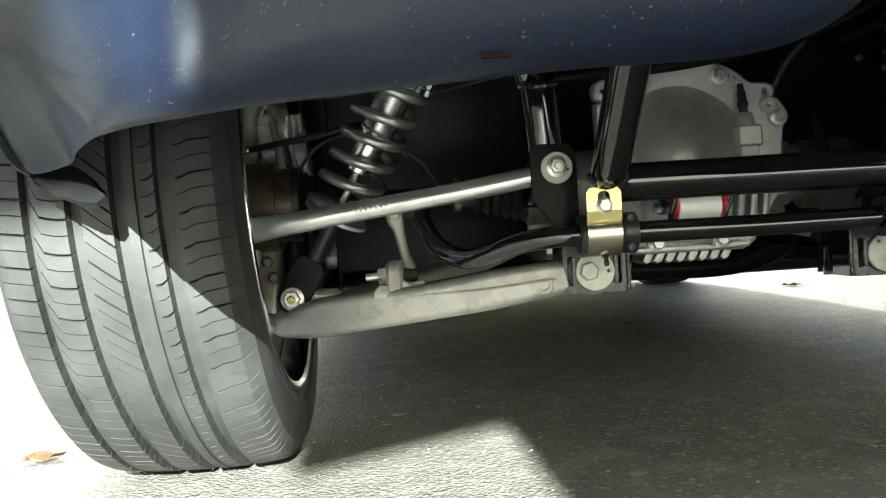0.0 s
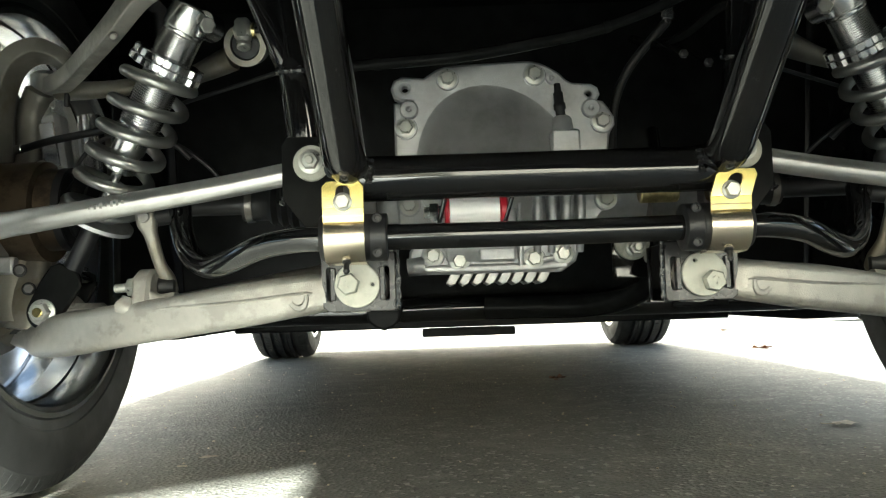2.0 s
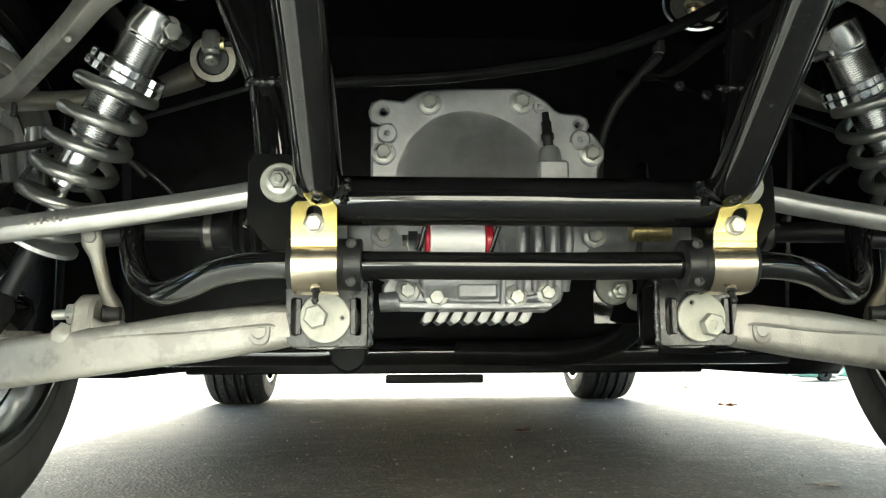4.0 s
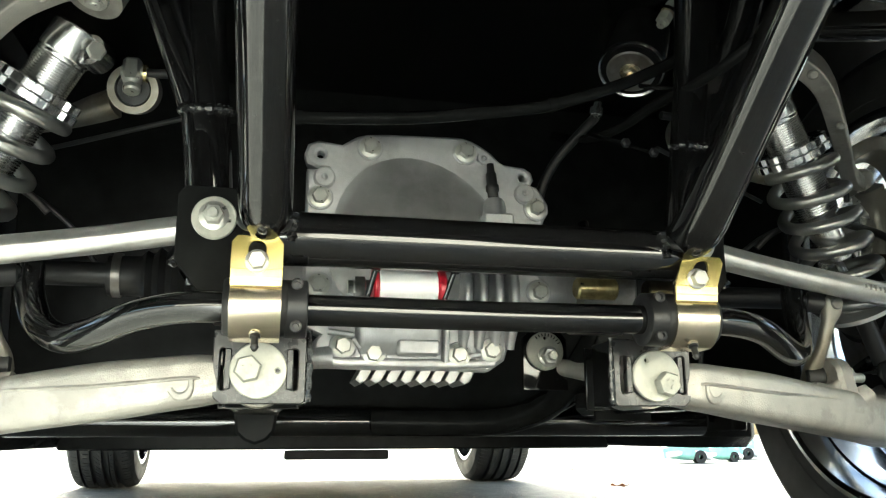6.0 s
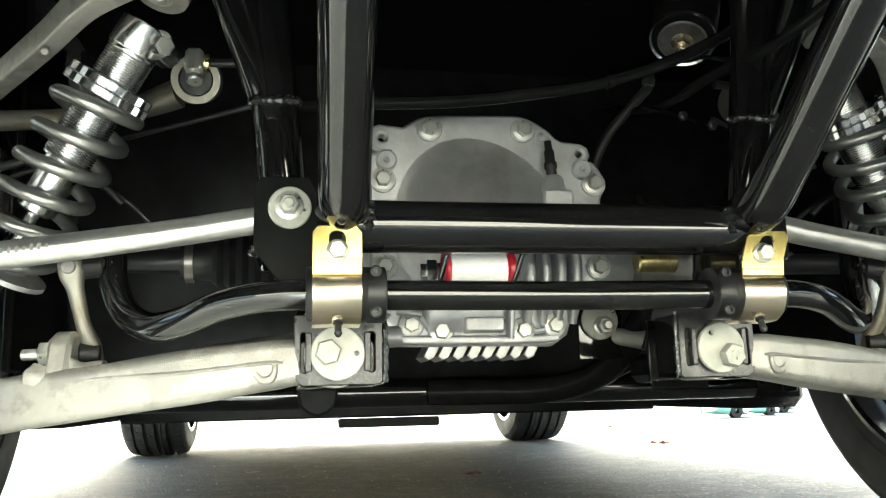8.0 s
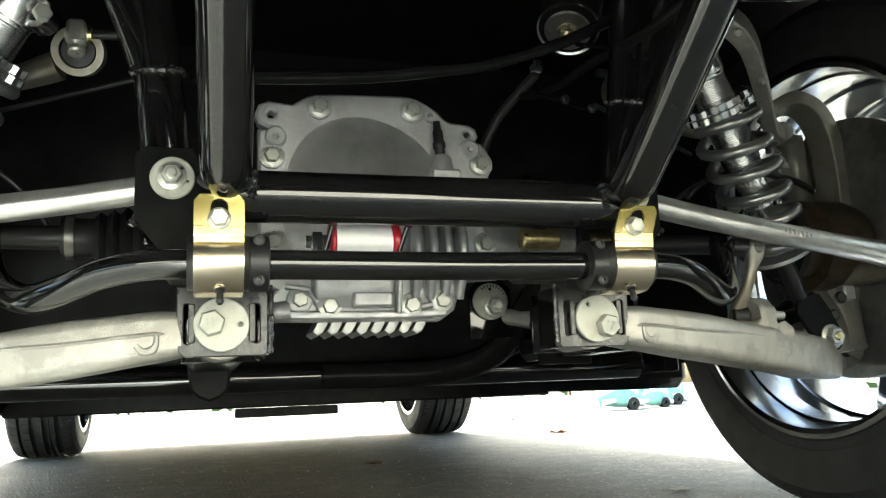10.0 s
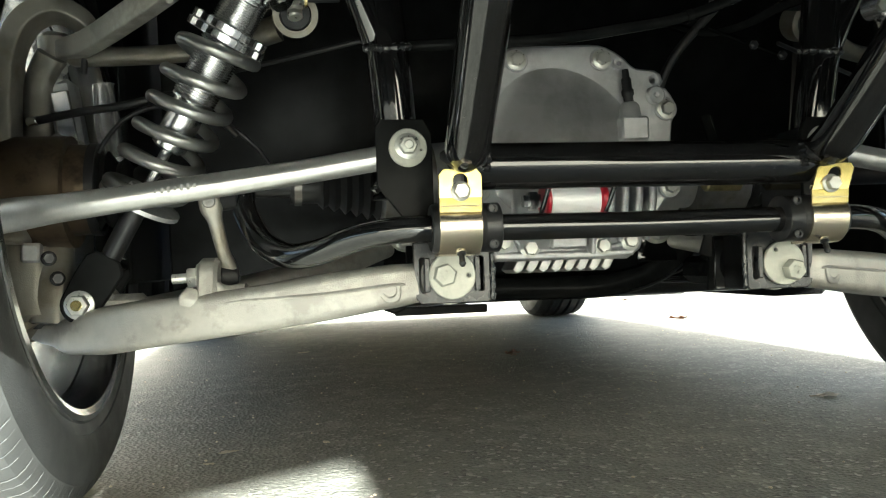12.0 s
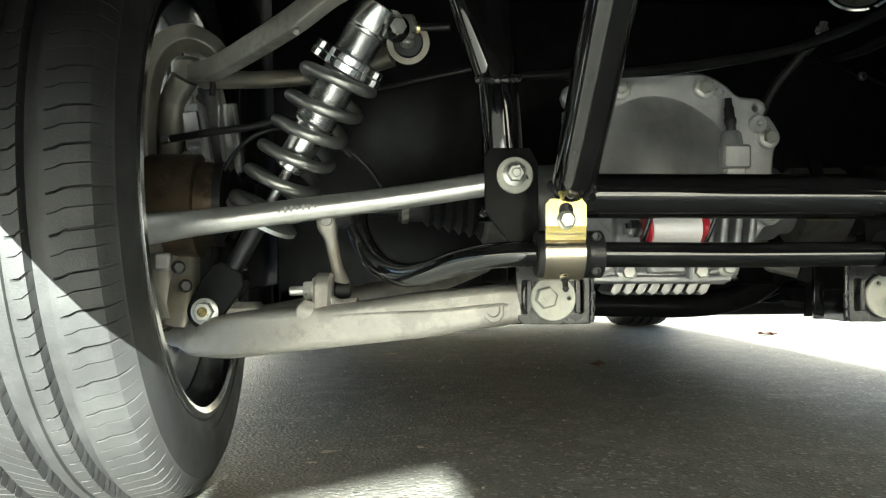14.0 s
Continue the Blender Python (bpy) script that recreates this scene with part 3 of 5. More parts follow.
part("swept_tube", tube([(-0.02, 0.64, 0.214), (0.07, 0.625, 0.213), (0.1395, 0.60, 0.213), (0.1936, 0.56, 0.220), (0.225, 0.50, 0.238), (0.2415, 0.44, 0.271), (0.262, 0.38, 0.328), (0.30, 0.33, 0.395)], 0.0215, 24), MATT, under)
part("mount_gusset", plate([(0.214, 0.264), (0.242, 0.345), (0.300, 0.345), (0.300, 0.212), (0.224, 0.212), (0.228, 0.258)], [], 0.005, facing(0.318), 0.001), MATT, under)
# a highlight on the swept tube put into shape as a thin gloss rod
part("highlight_rod", tube([(0.270, 0.42, 0.262), (0.259, 0.44, 0.246), (0.241, 0.48, 0.230), (0.216, 0.53, 0.215), (0.18, 0.57, 0.205), (0.13, 0.595, 0.200), (0.08, 0.615, 0.198)], 0.0024, 10), BLACK, under)
part("tow_tongue", plate([(-0.228, 0.235), (-0.224, 0.200), (-0.213, 0.190), (-0.199, 0.1845), (-0.185, 0.190), (-0.175, 0.200), (-0.170, 0.235)], [], 0.018, facing(0.600), 0.004), MATT, under)

# ---- rear frame ----
fr = thing("chassis", (0, 0.03, 0.20), "gloss black welded tubular chassis behind the differential", "chassis")
part("rear_hoop", tube([(-0.565, -0.08, 0.650), (-0.545, -0.125, 0.575), (-0.50, -0.165, 0.530), (-0.30, -0.203, 0.528), (0.0, -0.208, 0.530), (0.297, -0.203, 0.528), (0.497, -0.165, 0.530), (0.542, -0.125, 0.575), (0.562, -0.08, 0.650)], 0.020, 24), BLACK, fr)
part("cross_tube", rod((-0.183, 0.0155, 0.3575), (0.180, 0.0155, 0.3575), 0.0235, 32), BLACK, fr)
for flip in (False, True):
    FLIP[0] = flip
    # leans back to the hoop; its foot is rounded off onto the cross tube
    lean_path = [(-0.1908, 0.006, 0.365), (-0.1909, -0.010, 0.3680), (-0.1911, -0.0185, 0.3700), (-0.1912, -0.027, 0.3735), (-0.1915, -0.038, 0.3800), (-0.1925, -0.066, 0.4035), (-0.1955, -0.165, 0.4885), (-0.1965, -0.200, 0.517)]
    foot_r = [0.0165, 0.0195, 0.0208, 0.0214, 0.0215]
    part("upright_tube", sweep([Vector(p) for p in lean_path], lambda i, n: circle(foot_r[i] if i < 5 else 0.0215, 32)), BLACK, fr)
    weld([(-0.168, -0.004, 0.374), (-0.1685, -0.008, 0.362), (-0.170, -0.007, 0.350)], 0.0050, fr)
    # bead added to hide the yellow tab's reflection in the upright's foot
    part("foot_mask", tube([(-0.2095, -0.004, 0.3665), (-0.2045, -0.0165, 0.3600), (-0.191, -0.0225, 0.3570), (-0.1775, -0.0165, 0.3600), (-0.1725, -0.004, 0.3665)], 0.0055, 12), SATIN, fr)
    weld([(-0.219, -0.192, 0.508), (-0.212, -0.208, 0.505), (-0.196, -0.217, 0.503), (-0.180, -0.207, 0.506)], 0.0038, fr)
    # bracket that carries the toe link
    loop = [(-0.268, 0.345), (-0.238, 0.306), (-0.212, 0.306), (-0.212, 0.398), (-0.220, 0.412), (-0.262, 0.412), (-0.268, 0.404)]
    part("toe_bracket", plate(loop, [ring2(-0.237, 0.383, 0.008)], 0.006, facing(0.062)), MATT, fr)
    part("bracket_web", join(box((-0.2655, 0.106, 0.372), (0.005, 0.082, 0.062), 0.001), box((-0.2155, 0.106, 0.355), (0.005, 0.082, 0.095), 0.001)), BLACK, fr)
    part("bracket_back", box((-0.2405, 0.150, 0.372), (0.052, 0.006, 0.070), 0.001), BLACK, fr)
    part("frame_post", tube([(-0.243, 0.092, 0.385), (-0.247, 0.085, 0.44), (-0.252, 0.080, 0.49), (-0.262, 0.075, 0.60), (-0.27, 0.07, 0.74)], 0.0225, 24), BLACK, fr)
    part("frame_brace", tube([(-0.262, 0.078, 0.50), (-0.305, 0.055, 0.62), (-0.335, 0.04, 0.74)], 0.017, 20), BLACK, fr)
    weld([(-0.275, 0.078, 0.491), (-0.264, 0.060, 0.487), (-0.248, 0.055, 0.486), (-0.234, 0.062, 0.489), (-0.228, 0.080, 0.493)], 0.0042, fr)
    weld([(-0.268, 0.066, 0.348), (-0.2705, 0.062, 0.341)], 0.004, fr)
    part("diagonal_tube", tube([(-0.42, -0.185, 0.526), (-0.40, -0.06, 0.580), (-0.36, 0.06, 0.635)], 0.015, 20), BLACK, fr)
    # mount of the lower arm
    mp = [(-0.2310, 0.2335), (-0.2290, 0.2265), (-0.2235, 0.2220), (-0.1535, 0.2220), (-0.1510, 0.2245), (-0.1510, 0.285), (-0.2310, 0.285)]
    part("arm_mount_plate", plate(mp, [slot2(-0.2225, 0.2515, 0.0085, 0.039), slot2(-0.1605, 0.2515, 0.0085, 0.039)], 0.006, facing(0.081)), MOUNT, fr)
    part("arm_mount_back", box((-0.191, 0.158, 0.252), (0.078, 0.006, 0.066), 0.001), BLACK, fr)
    part("arm_mount_web", box((-0.1510, 0.106 if flip else 0.121, 0.253), (0.005, 0.044 if flip else 0.080, 0.064), 0.001), BLACK, fr)
    for x in (-0.2185, -0.1645):
        part("guide_rib", box((x, 0.0775, 0.2515), (0.0060, 0.008, 0.036), 0.001), MOUNT, fr)
    weld([(-0.1480, 0.079, 0.223), (-0.1470, 0.078, 0.25), (-0.1480, 0.079, 0.287)], 0.0030, fr)
    part("mount_stand", box((-0.270 if flip else -0.195, 0.30, 0.240), (0.05 if flip else 0.07, 0.28, 0.04), 0.01), MATT, fr)
FLIP[0] = False

for flip in (False, True):
    FLIP[0] = flip
    MOVE[0] = Vector((0.0040, 0.0115, -0.0010))
    d = thing("eccentric_bolt", (-0.196, 0.068, 0.251), "pale zinc eccentric washer with a large hexagonal bolt", "bolt", "eccentric bolts")
    dx, dz = (-0.009, 0.001) if not flip else (-0.009, -0.008)
    part("washer", plate(ring2(-0.196, 0.251, 0.0240, 40), [ring2(-0.179 if not flip else -0.186, 0.251 if not flip else 0.266, 0.003, 12)], 0.005, facing(0.0625)), PALE, d)
    part("bolt_head", hexagon((-0.196 + dx, 0.060, 0.251 + dz), REAR, 0.0124, 0.010, 15), PALE, d)
    for k_, (mx, mz) in enumerate(((-0.004, 0.003), (0.002, 0.004), (-0.001, -0.003))):
        part("head_mark", box((-0.196 + dx + mx, 0.0487, 0.251 + dz + mz), (0.0035, 0.0012, 0.0014), 0.0, Matrix.Rotation(radians(30 * k_), 3, "Y")), PALE, d)
    MOVE[0] = Vector((0.0045, -0.0125, 0.0010))
    t_ = thing("toe_link_bolt", (-0.241, 0.07, 0.382), "zinc flange nut on a pale washer", "bolt", "toe link bolts")
    part("washer", plate(ring2(-0.241, 0.382, 0.0188, 36), [ring2(-0.2275, 0.3795, 0.002, 10)], 0.004, facing(0.069)), PALE, t_)
    bolt((-0.2415, 0.067, 0.3835), REAR, 0.0098, t_, ZINC, 1.35, 0.006, name="nut")
FLIP[0] = False
MOVE[0] = Vector((0, 0, 0))

# ---- anti-roll bar ----
sb = thing("sway_bar", (0, 0.03, 0.27), "gloss black anti-roll bar bent down at both ends", "sway bar")
bar = [(-0.410, 0.155, 0.352), (-0.406, 0.147, 0.325), (-0.388, 0.120, 0.293), (-0.360, 0.089, 0.277), (-0.331, 0.065, 0.2795), (-0.292, 0.040, 0.292), (-0.25, 0.0235, 0.2975), (-0.20, 0.0195, 0.2975), (0, 0.0195, 0.2965)]
full = bar[:-1] + [(0.0, 0.0195, 0.2965)] + [(-x - 0.003, y, z) for x, y, z in bar[:-1][::-1]]
part("bar", tube(full, 0.0134, 24, steps=7), BLACK, sb)
for s in (-1, 1):
    part("flattened_end", loft([((s * 0.4085 - 0.0015, 0.150, 0.340), 0.014, 0.026), ((s * 0.4105 - 0.0015, 0.156, 0.368), 0.012, 0.028)], up=(1, 0, 0), steps=3), BLACK, sb)
    part("lock_collar", lathe([(-0.0095, 0.0135), (-0.0095, 0.0232), (-0.0085, 0.0245), (0.0085, 0.0245), (0.0095, 0.0232), (0.0095, 0.0135)], (s * 0.1615 - 0.0015, 0.0195, 0.2975), (1, 0, 0), 40, closed=True), SATIN, sb, "black clamp collar with two screws")
    for z in (0.279, 0.314):
        part("screw", lathe([(0, 0.005), (0.004, 0.005), (0.0045, 0.0042), (0.0045, 0.0025), (0.002, 0.0022)], (s * 0.1615 - 0.0015, 0.0020, z + 0.0015), REAR, 16), SATIN, sb)

for flip in (False, True):
    FLIP[0] = flip
    MOVE[0] = Vector((0.0040, -0.0105, 0.0012))
    g = thing("sway_bar_bracket", (-0.2, 0.03, 0.27), "yellow zinc-plated strap bracket round a black bushing", "bracket", "sway bar brackets")
    # strap: down from the tab, round the rear of the bushing and under it
    cy, cz, rr = 0.028, 0.2965, 0.0245
    path = [(0.0045, 0.325), (0.0045, 0.3165)]
    path += [(cy - rr * math.cos(radians(a)), cz + rr * math.sin(radians(a))) for a in range(34, -86, -10)]
    path += [(0.043, 0.2718)]
    bmx = bmesh.new()
    wid = 0.0205
    rows = []
    for i, (y, z) in enumerate(path):
        a, b = Vector(path[max(0, i - 1)]), Vector(path[min(len(path) - 1, i + 1)])
        t = (b - a).normalized()
        nrm = Vector((-t.y, t.x))
        rows.append((Vector((y, z)), Vector((y, z)) - nrm * 0.003))
    quad = []
    for p, q in rows:
        quad.append([bmx.verts.new((-0.2 + x, v.x, v.y)) for x, v in ((-wid, p), (wid, p), (wid, q), (-wid, q))])
    for a, b in zip(quad, quad[1:]):
        for k in range(4):
            bmx.faces.new((a[k - 1], a[k], b[k], b[k - 1]))
    bmx.faces.new(quad[0])
    bmx.faces.new(quad[-1])
    strap = part("strap", bmx, STRAP, g, smooth=50)
    part("strap_bend", rod((-0.2205, 0.0035, 0.3265), (-0.1795, 0.0035, 0.3265), 0.0026, 12), STRAP, g)
    part("strap_shoulder", plate([(-0.2203, -0.006), (-0.1797, -0.006), (-0.1797, 0.009), (-0.2203, 0.009)], [], 0.002, Matrix.Translation((0, 0.0026, 0.3165)) @ Matrix.Rotation(radians(96), 4, "X"), 0.0005), GOLD, g)
    skew = 0.34 if flip else 0.0
    tab = [(-0.2205, 0.324), (-0.1795, 0.324), (-0.1795, 0.3455), (-0.184, 0.3510), (-0.216, 0.3510), (-0.2205, 0.3455)]
    part("tab", plate([(x - skew * (z - 0.326), z) for x, z in tab], [[(x - skew * (z - 0.326), z) for x, z in slot2(-0.2, 0.3392, 0.0150, 0.0165)]], 0.0035, facing(0.0022), 0.0005), GOLD, g)
    part("bushing", lathe([(-0.026, 0.0135), (-0.026, 0.0225), (-0.024, 0.0240), (0.024, 0.0240), (0.026, 0.0225), (0.026, 0.0135)], (-0.2, cy, cz), (1, 0, 0), 36, closed=True), RUBBER, g, "black polyurethane bushing")
    bolt((-0.2, 0.0005, 0.3302), REAR, 0.0080, g, ZINC, 1.2, turn=8)
    part("nipple_base", rod((-0.199, 0.0165, 0.2785), (-0.199, 0.0135, 0.2715), 0.0052, 14, 0.001), STRAP, g)
    part("grease_nipple", lathe([(0, 0.0045), (0.004, 0.0045), (0.005, 0.003), (0.012, 0.003), (0.013, 0.0036), (0.016, 0.002)], (-0.199, 0.0145, 0.2735), (0, -0.45, -1), 14), SATIN, g)
FLIP[0] = False
MOVE[0] = Vector((0, 0, 0))

# ---- differential ----
df = thing("differential", (-0.012, 0.25, 0.24), "cast aluminium differential with a finned bolted cover", "differential")
part("housing", loft([((-0.015, 0.203, 0.385), 0.215, 0.225), ((-0.015, 0.30, 0.38), 0.21, 0.20), ((-0.01, 0.42, 0.37), 0.13, 0.13)], steps=4, corner=0.45), CAST, df)
for s in (-1, 1):
    part("axle_outlet", lathe([(0, 0.055), (0.08, 0.05), (0.09, 0.042), (0.13, 0.042)], (-0.015 + s * 0.09, 0.28, 0.37), (s, 0, 0), 32), CAST, df)
outline = [(-0.146, 0.305), (-0.149, 0.360), (-0.149, 0.476), (-0.131, 0.4775), (-0.1235, 0.476), (-0.127, 0.483), (-0.141, 0.4840), (-0.1490, 0.488), (-0.1520, 0.497), (-0.1490, 0.5055), (-0.140, 0.5095), (-0.113, 0.5065), (-0.104, 0.5125), (-0.096, 0.5175), (-0.086, 0.5205), (-0.063, 0.5225),
           (0.012, 0.5250), (0.024, 0.5245), (0.034, 0.5215), (0.044, 0.5165), (0.056, 0.5085), (0.064, 0.5000), (0.072, 0.4955), (0.096, 0.4935), (0.1025, 0.4895), (0.1045, 0.4830), (0.1010, 0.4765), (0.0950, 0.4745), (0.1095, 0.4710), (0.1150, 0.4640), (0.1215, 0.4525), (0.1215, 0.4440), (0.1165, 0.4360), (0.1145, 0.430), (0.1080, 0.368),
           (0.1205, 0.3590), (0.1225, 0.3500), (0.1160, 0.3430), (0.1010, 0.3330), (0.0850, 0.3110), (0.0790, 0.3060), (0.0720, 0.2930), (0.0660, 0.2750), (0.0500, 0.2640), (0.0010, 0.2650), (-0.0830, 0.2650), (-0.1310, 0.2660), (-0.1360, 0.2740), (-0.1350, 0.2900), (-0.1290, 0.2970)]
cover = part("cover", plate(outline, [ring2(-0.1375, 0.4970, 0.0078, 16), ring2(0.0940, 0.4840, 0.0072, 16), ring2(0.0470, 0.5030, 0.0035, 12)], 0.022, facing(0.199), 0.003), CAST, df, "silver cast cover bolted on, with cooling fins")
# the bulge over the ring gear
bmx = bmesh.new()
nu, nv = 36, 14
rows = []
for j in range(nv + 1):
    v = j / nv
    row = []
    for i in range(nu):
        a = 2 * math.pi * i / nu
        rad = v
        z = 0.388 + (0.110 if math.sin(a) > 0 else 0.086) * rad * math.sin(a)
        x = -0.028 + 0.100 * rad * math.cos(a) - 0.16 * max(0.0, z - 0.43)
        steep = 2.0 - 0.35 * math.cos(a)
        y = 0.1862 - 0.036 * (1 - v ** steep) ** 1.9
        row.append(bmx.verts.new((x, y, z)))
    rows.append(row)
for a, b in zip(rows, rows[1:]):
    for k in range(nu):
        bmx.faces.new((a[k - 1], a[k], b[k], b[k - 1]))
bmesh.ops.remove_doubles(bmx, verts=bmx.verts, dist=1e-5)
part("gear_bulge", bmx, DULL, cover, "smooth dark-stained bulge")
for p in ((-0.0835, 0.5065), (0.0255, 0.5085), (-0.1373, 0.4460), (0.1080, 0.4465), (-0.1360, 0.3490), (0.1085, 0.3490), (-0.1085, 0.2850), (-0.0760, 0.2775), (0.0160, 0.2780), (0.0520, 0.2830)):
    face = 0.182 if p[1] < 0.3 else 0.184
    part("boss", rod((p[0], 0.187, p[1]), (p[0], face, p[1]), 0.0145, 24, 0.002), CAST, cover)
    bolt((p[0], face, p[1]), REAR, 0.0088, df, ZINC, 1.38, turn=p[0] * 900, name="cover_bolt")
for p in ((-0.1330, 0.4690), (0.0950, 0.4640)):
    part("lug", plate(ring2(p[0], p[1], 0.010, 20), [ring2(p[0], p[1], 0.004, 12)], 0.012, facing(0.188), 0.002), CAST, cover)
# side ribs, lower flange and hanging fins
for k in range(4):
    x = 0.020 + 0.0175 * k
    part("fin", loft([((x, 0.182, 0.286), 0.008, 0.016), ((x, 0.172, 0.315), 0.010, 0.030), ((x, 0.168, 0.350), 0.010, 0.036), ((x, 0.184, 0.395), 0.007, 0.010)], up=(0, 1, 0), steps=4, corner=0.48), CAST, cover)
part("lower_flange", loft([((-0.132, 0.190, 0.2690), 0.018, 0.010), ((-0.060, 0.189, 0.2680), 0.018, 0.010), ((0.010, 0.189, 0.2680), 0.018, 0.010), ((0.056, 0.190, 0.2700), 0.016, 0.010)], steps=4, corner=0.35), CAST, cover)
part("lower_face", loft([((-0.050, 0.188, 0.280), 0.084, 0.020), ((-0.050, 0.181, 0.300), 0.092, 0.026), ((-0.050, 0.181, 0.335), 0.092, 0.026), ((-0.050, 0.190, 0.365), 0.080, 0.012)], up=(0, 1, 0), steps=4, corner=0.3), CAST, cover, "raised panel")
part("step_block", box((-0.030, 0.176, 0.284), (0.046, 0.016, 0.018), 0.003), CAST, cover)
part("web", loft([((-0.0015, 0.174, 0.270), 0.005, 0.018), ((-0.0015, 0.168, 0.300), 0.005, 0.022), ((-0.0015, 0.172, 0.345), 0.005, 0.016)], up=(0, 1, 0), steps=3), CAST, cover)
for a_, b_ in (((-0.124, 0.300), (-0.098, 0.296)), ((-0.097, 0.292), (-0.089, 0.282)), ((0.028, 0.2765), (0.040, 0.2785))):
    part("web", loft([((a_[0], 0.184, a_[1]), 0.006, 0.014), ((b_[0], 0.182, b_[1]), 0.006, 0.014)], up=(0, 1, 0), steps=3, corner=0.45), CAST, cover)
part("side_nose", loft([((-0.140, 0.192, 0.272), 0.022, 0.022), ((-0.118, 0.190, 0.274), 0.024, 0.024)], steps=3, corner=0.45), CAST, cover)
# shade under the cover is put into the hanging fins' darker tone
for k in range(8):
    x = -0.080 + 0.0162 * k
    part("fin", plate([(-0.002, 0.008), (0.0085, 0.008), (-0.002, -0.011), (-0.0075, -0.0135), (-0.012, -0.010)], [], 0.060, Matrix.Translation((x, 0.231, 0.262)) @ Matrix.Rotation(radians(90), 4, "X"), 0.001), DULL, cover)
# vent block with its black breather
part("vent_block", join(box((0.059, 0.180, 0.420), (0.036, 0.030, 0.030), 0.003), box((0.059, 0.182, 0.39), (0.028, 0.024, 0.05), 0.003), lathe([(0, 0.014), (0.016, 0.012), (0.020, 0.009)], (0.057, 0.178, 0.433), (0, 0, 1), 20)), CAST, cover)
part("breather_boss", lathe([(0, 0.0035), (0, 0.0075), (0.006, 0.0070), (0.006, 0.0035)], (0.0470, 0.1885, 0.5030), REAR, 18, closed=True), CAST, cover)
part("breather", lathe([(0, 0.006), (0.008, 0.006), (0.010, 0.0075), (0.016, 0.0075), (0.018, 0.006), (0.030, 0.006), (0.032, 0.0045), (0.042, 0.004)], (0.0555, 0.176, 0.452), (-0.08, 0, 1), 16), RUBBER, cover, "black rubber breather cap")

# white and red cylinder hung behind the cross tube
MOVE[0] = Vector((0.0015, -0.006, 0.0035))
cy = thing("canister", (-0.062, 0.07, 0.30), "small white canister with red end caps", "canister")
part("canister_body", rod((-0.090, 0.068, 0.322), (-0.036, 0.068, 0.322), 0.0185, 32, 0.001), WHITE, cy)
for a, b in ((-0.0955, -0.090), (-0.036, -0.0275)):
    part("end_cap", rod((a, 0.068, 0.322), (b, 0.068, 0.322), 0.0195, 32, 0.002), RED, cy, "red end cap")
part("end_fitting", lathe([(0, 0.008), (0.006, 0.008), (0.007, 0.011), (0.016, 0.011), (0.017, 0.007), (0.022, 0.007)], (-0.0955, 0.068, 0.322), (-1, 0, 0), 6), CHROME, cy)
for a, b in (((-0.094, 0.045, 0.338), (-0.104, 0.055, 0.300)), ((-0.022, 0.045, 0.338), (-0.034, 0.055, 0.300))):
    part("hanger", rod(a, b, 0.0025, 10), BLACK, cy)
    part("hanger_nut", lathe([(0, 0.0055), (0.005, 0.0055)], a, REAR, 6), SATIN, cy)

# front eccentric of the other lower arm leg
for flip in (False, True):
    FLIP[0] = flip
    MOVE[0] = Vector((-0.002, 0.004, 0.0005))
    fe = thing("front_eccentric_bolt", (-0.195, 0.40, 0.306), "zinc eccentric washer with a protruding nut", "bolt", "front eccentric bolts")
    part("ear_plate", plate([(-0.228, 0.255), (-0.165, 0.255), (-0.165, 0.325), (-0.18, 0.34), (-0.215, 0.34), (-0.228, 0.325)], [], 0.006, facing(0.418)), BLACK, fe)
    part("washer", plate(ring2(-0.195, 0.308, 0.026, 36), [ring2(-0.195, 0.326, 0.0035, 10)], 0.005, facing(0.411)), PALE, fe)
    for k in range(9):
        a_ = radians(150 - 12 * k)
        part("tick", box((-0.195 + 0.0225 * math.cos(a_), 0.4078, 0.308 + 0.0225 * math.sin(a_)), (0.0040, 0.0010, 0.0012), 0.0, Matrix.Rotation(-a_, 3, "Y")), MATT, fe)
    bolt((-0.199, 0.408, 0.300), REAR, 0.0125, fe, ZINC, 1.2, 0.012, name="nut")
FLIP[0] = False
MOVE[0] = Vector((0, 0, 0))


# ---- suspension, side by side ----
def spring_mesh(a, b, radius, wire, turns, n=150):
    a, b = Vector(a), Vector(b)
    m = basis(b - a)
    L = (b - a).length
    path = []
    for i in range(n * 1 + 1):
        u = i / n
        v = u * (turns)
        h = L * (0.03 + 0.94 * u)
        if u < 0.13:
            h = L * (0.03 + 0.94 * 0.13 * (u / 0.13) ** 1.6)
        if u > 0.88:
            h = L * (0.97 - 0.94 * 0.12 * ((1 - u) / 0.12) ** 1.6)
        ang = 2 * math.pi * v + 0.8
        path.append(a + m @ Vector((radius * math.cos(ang), radius * math.sin(ang), h)))
    return sweep(path, lambda i, k: circle(wire, 12))


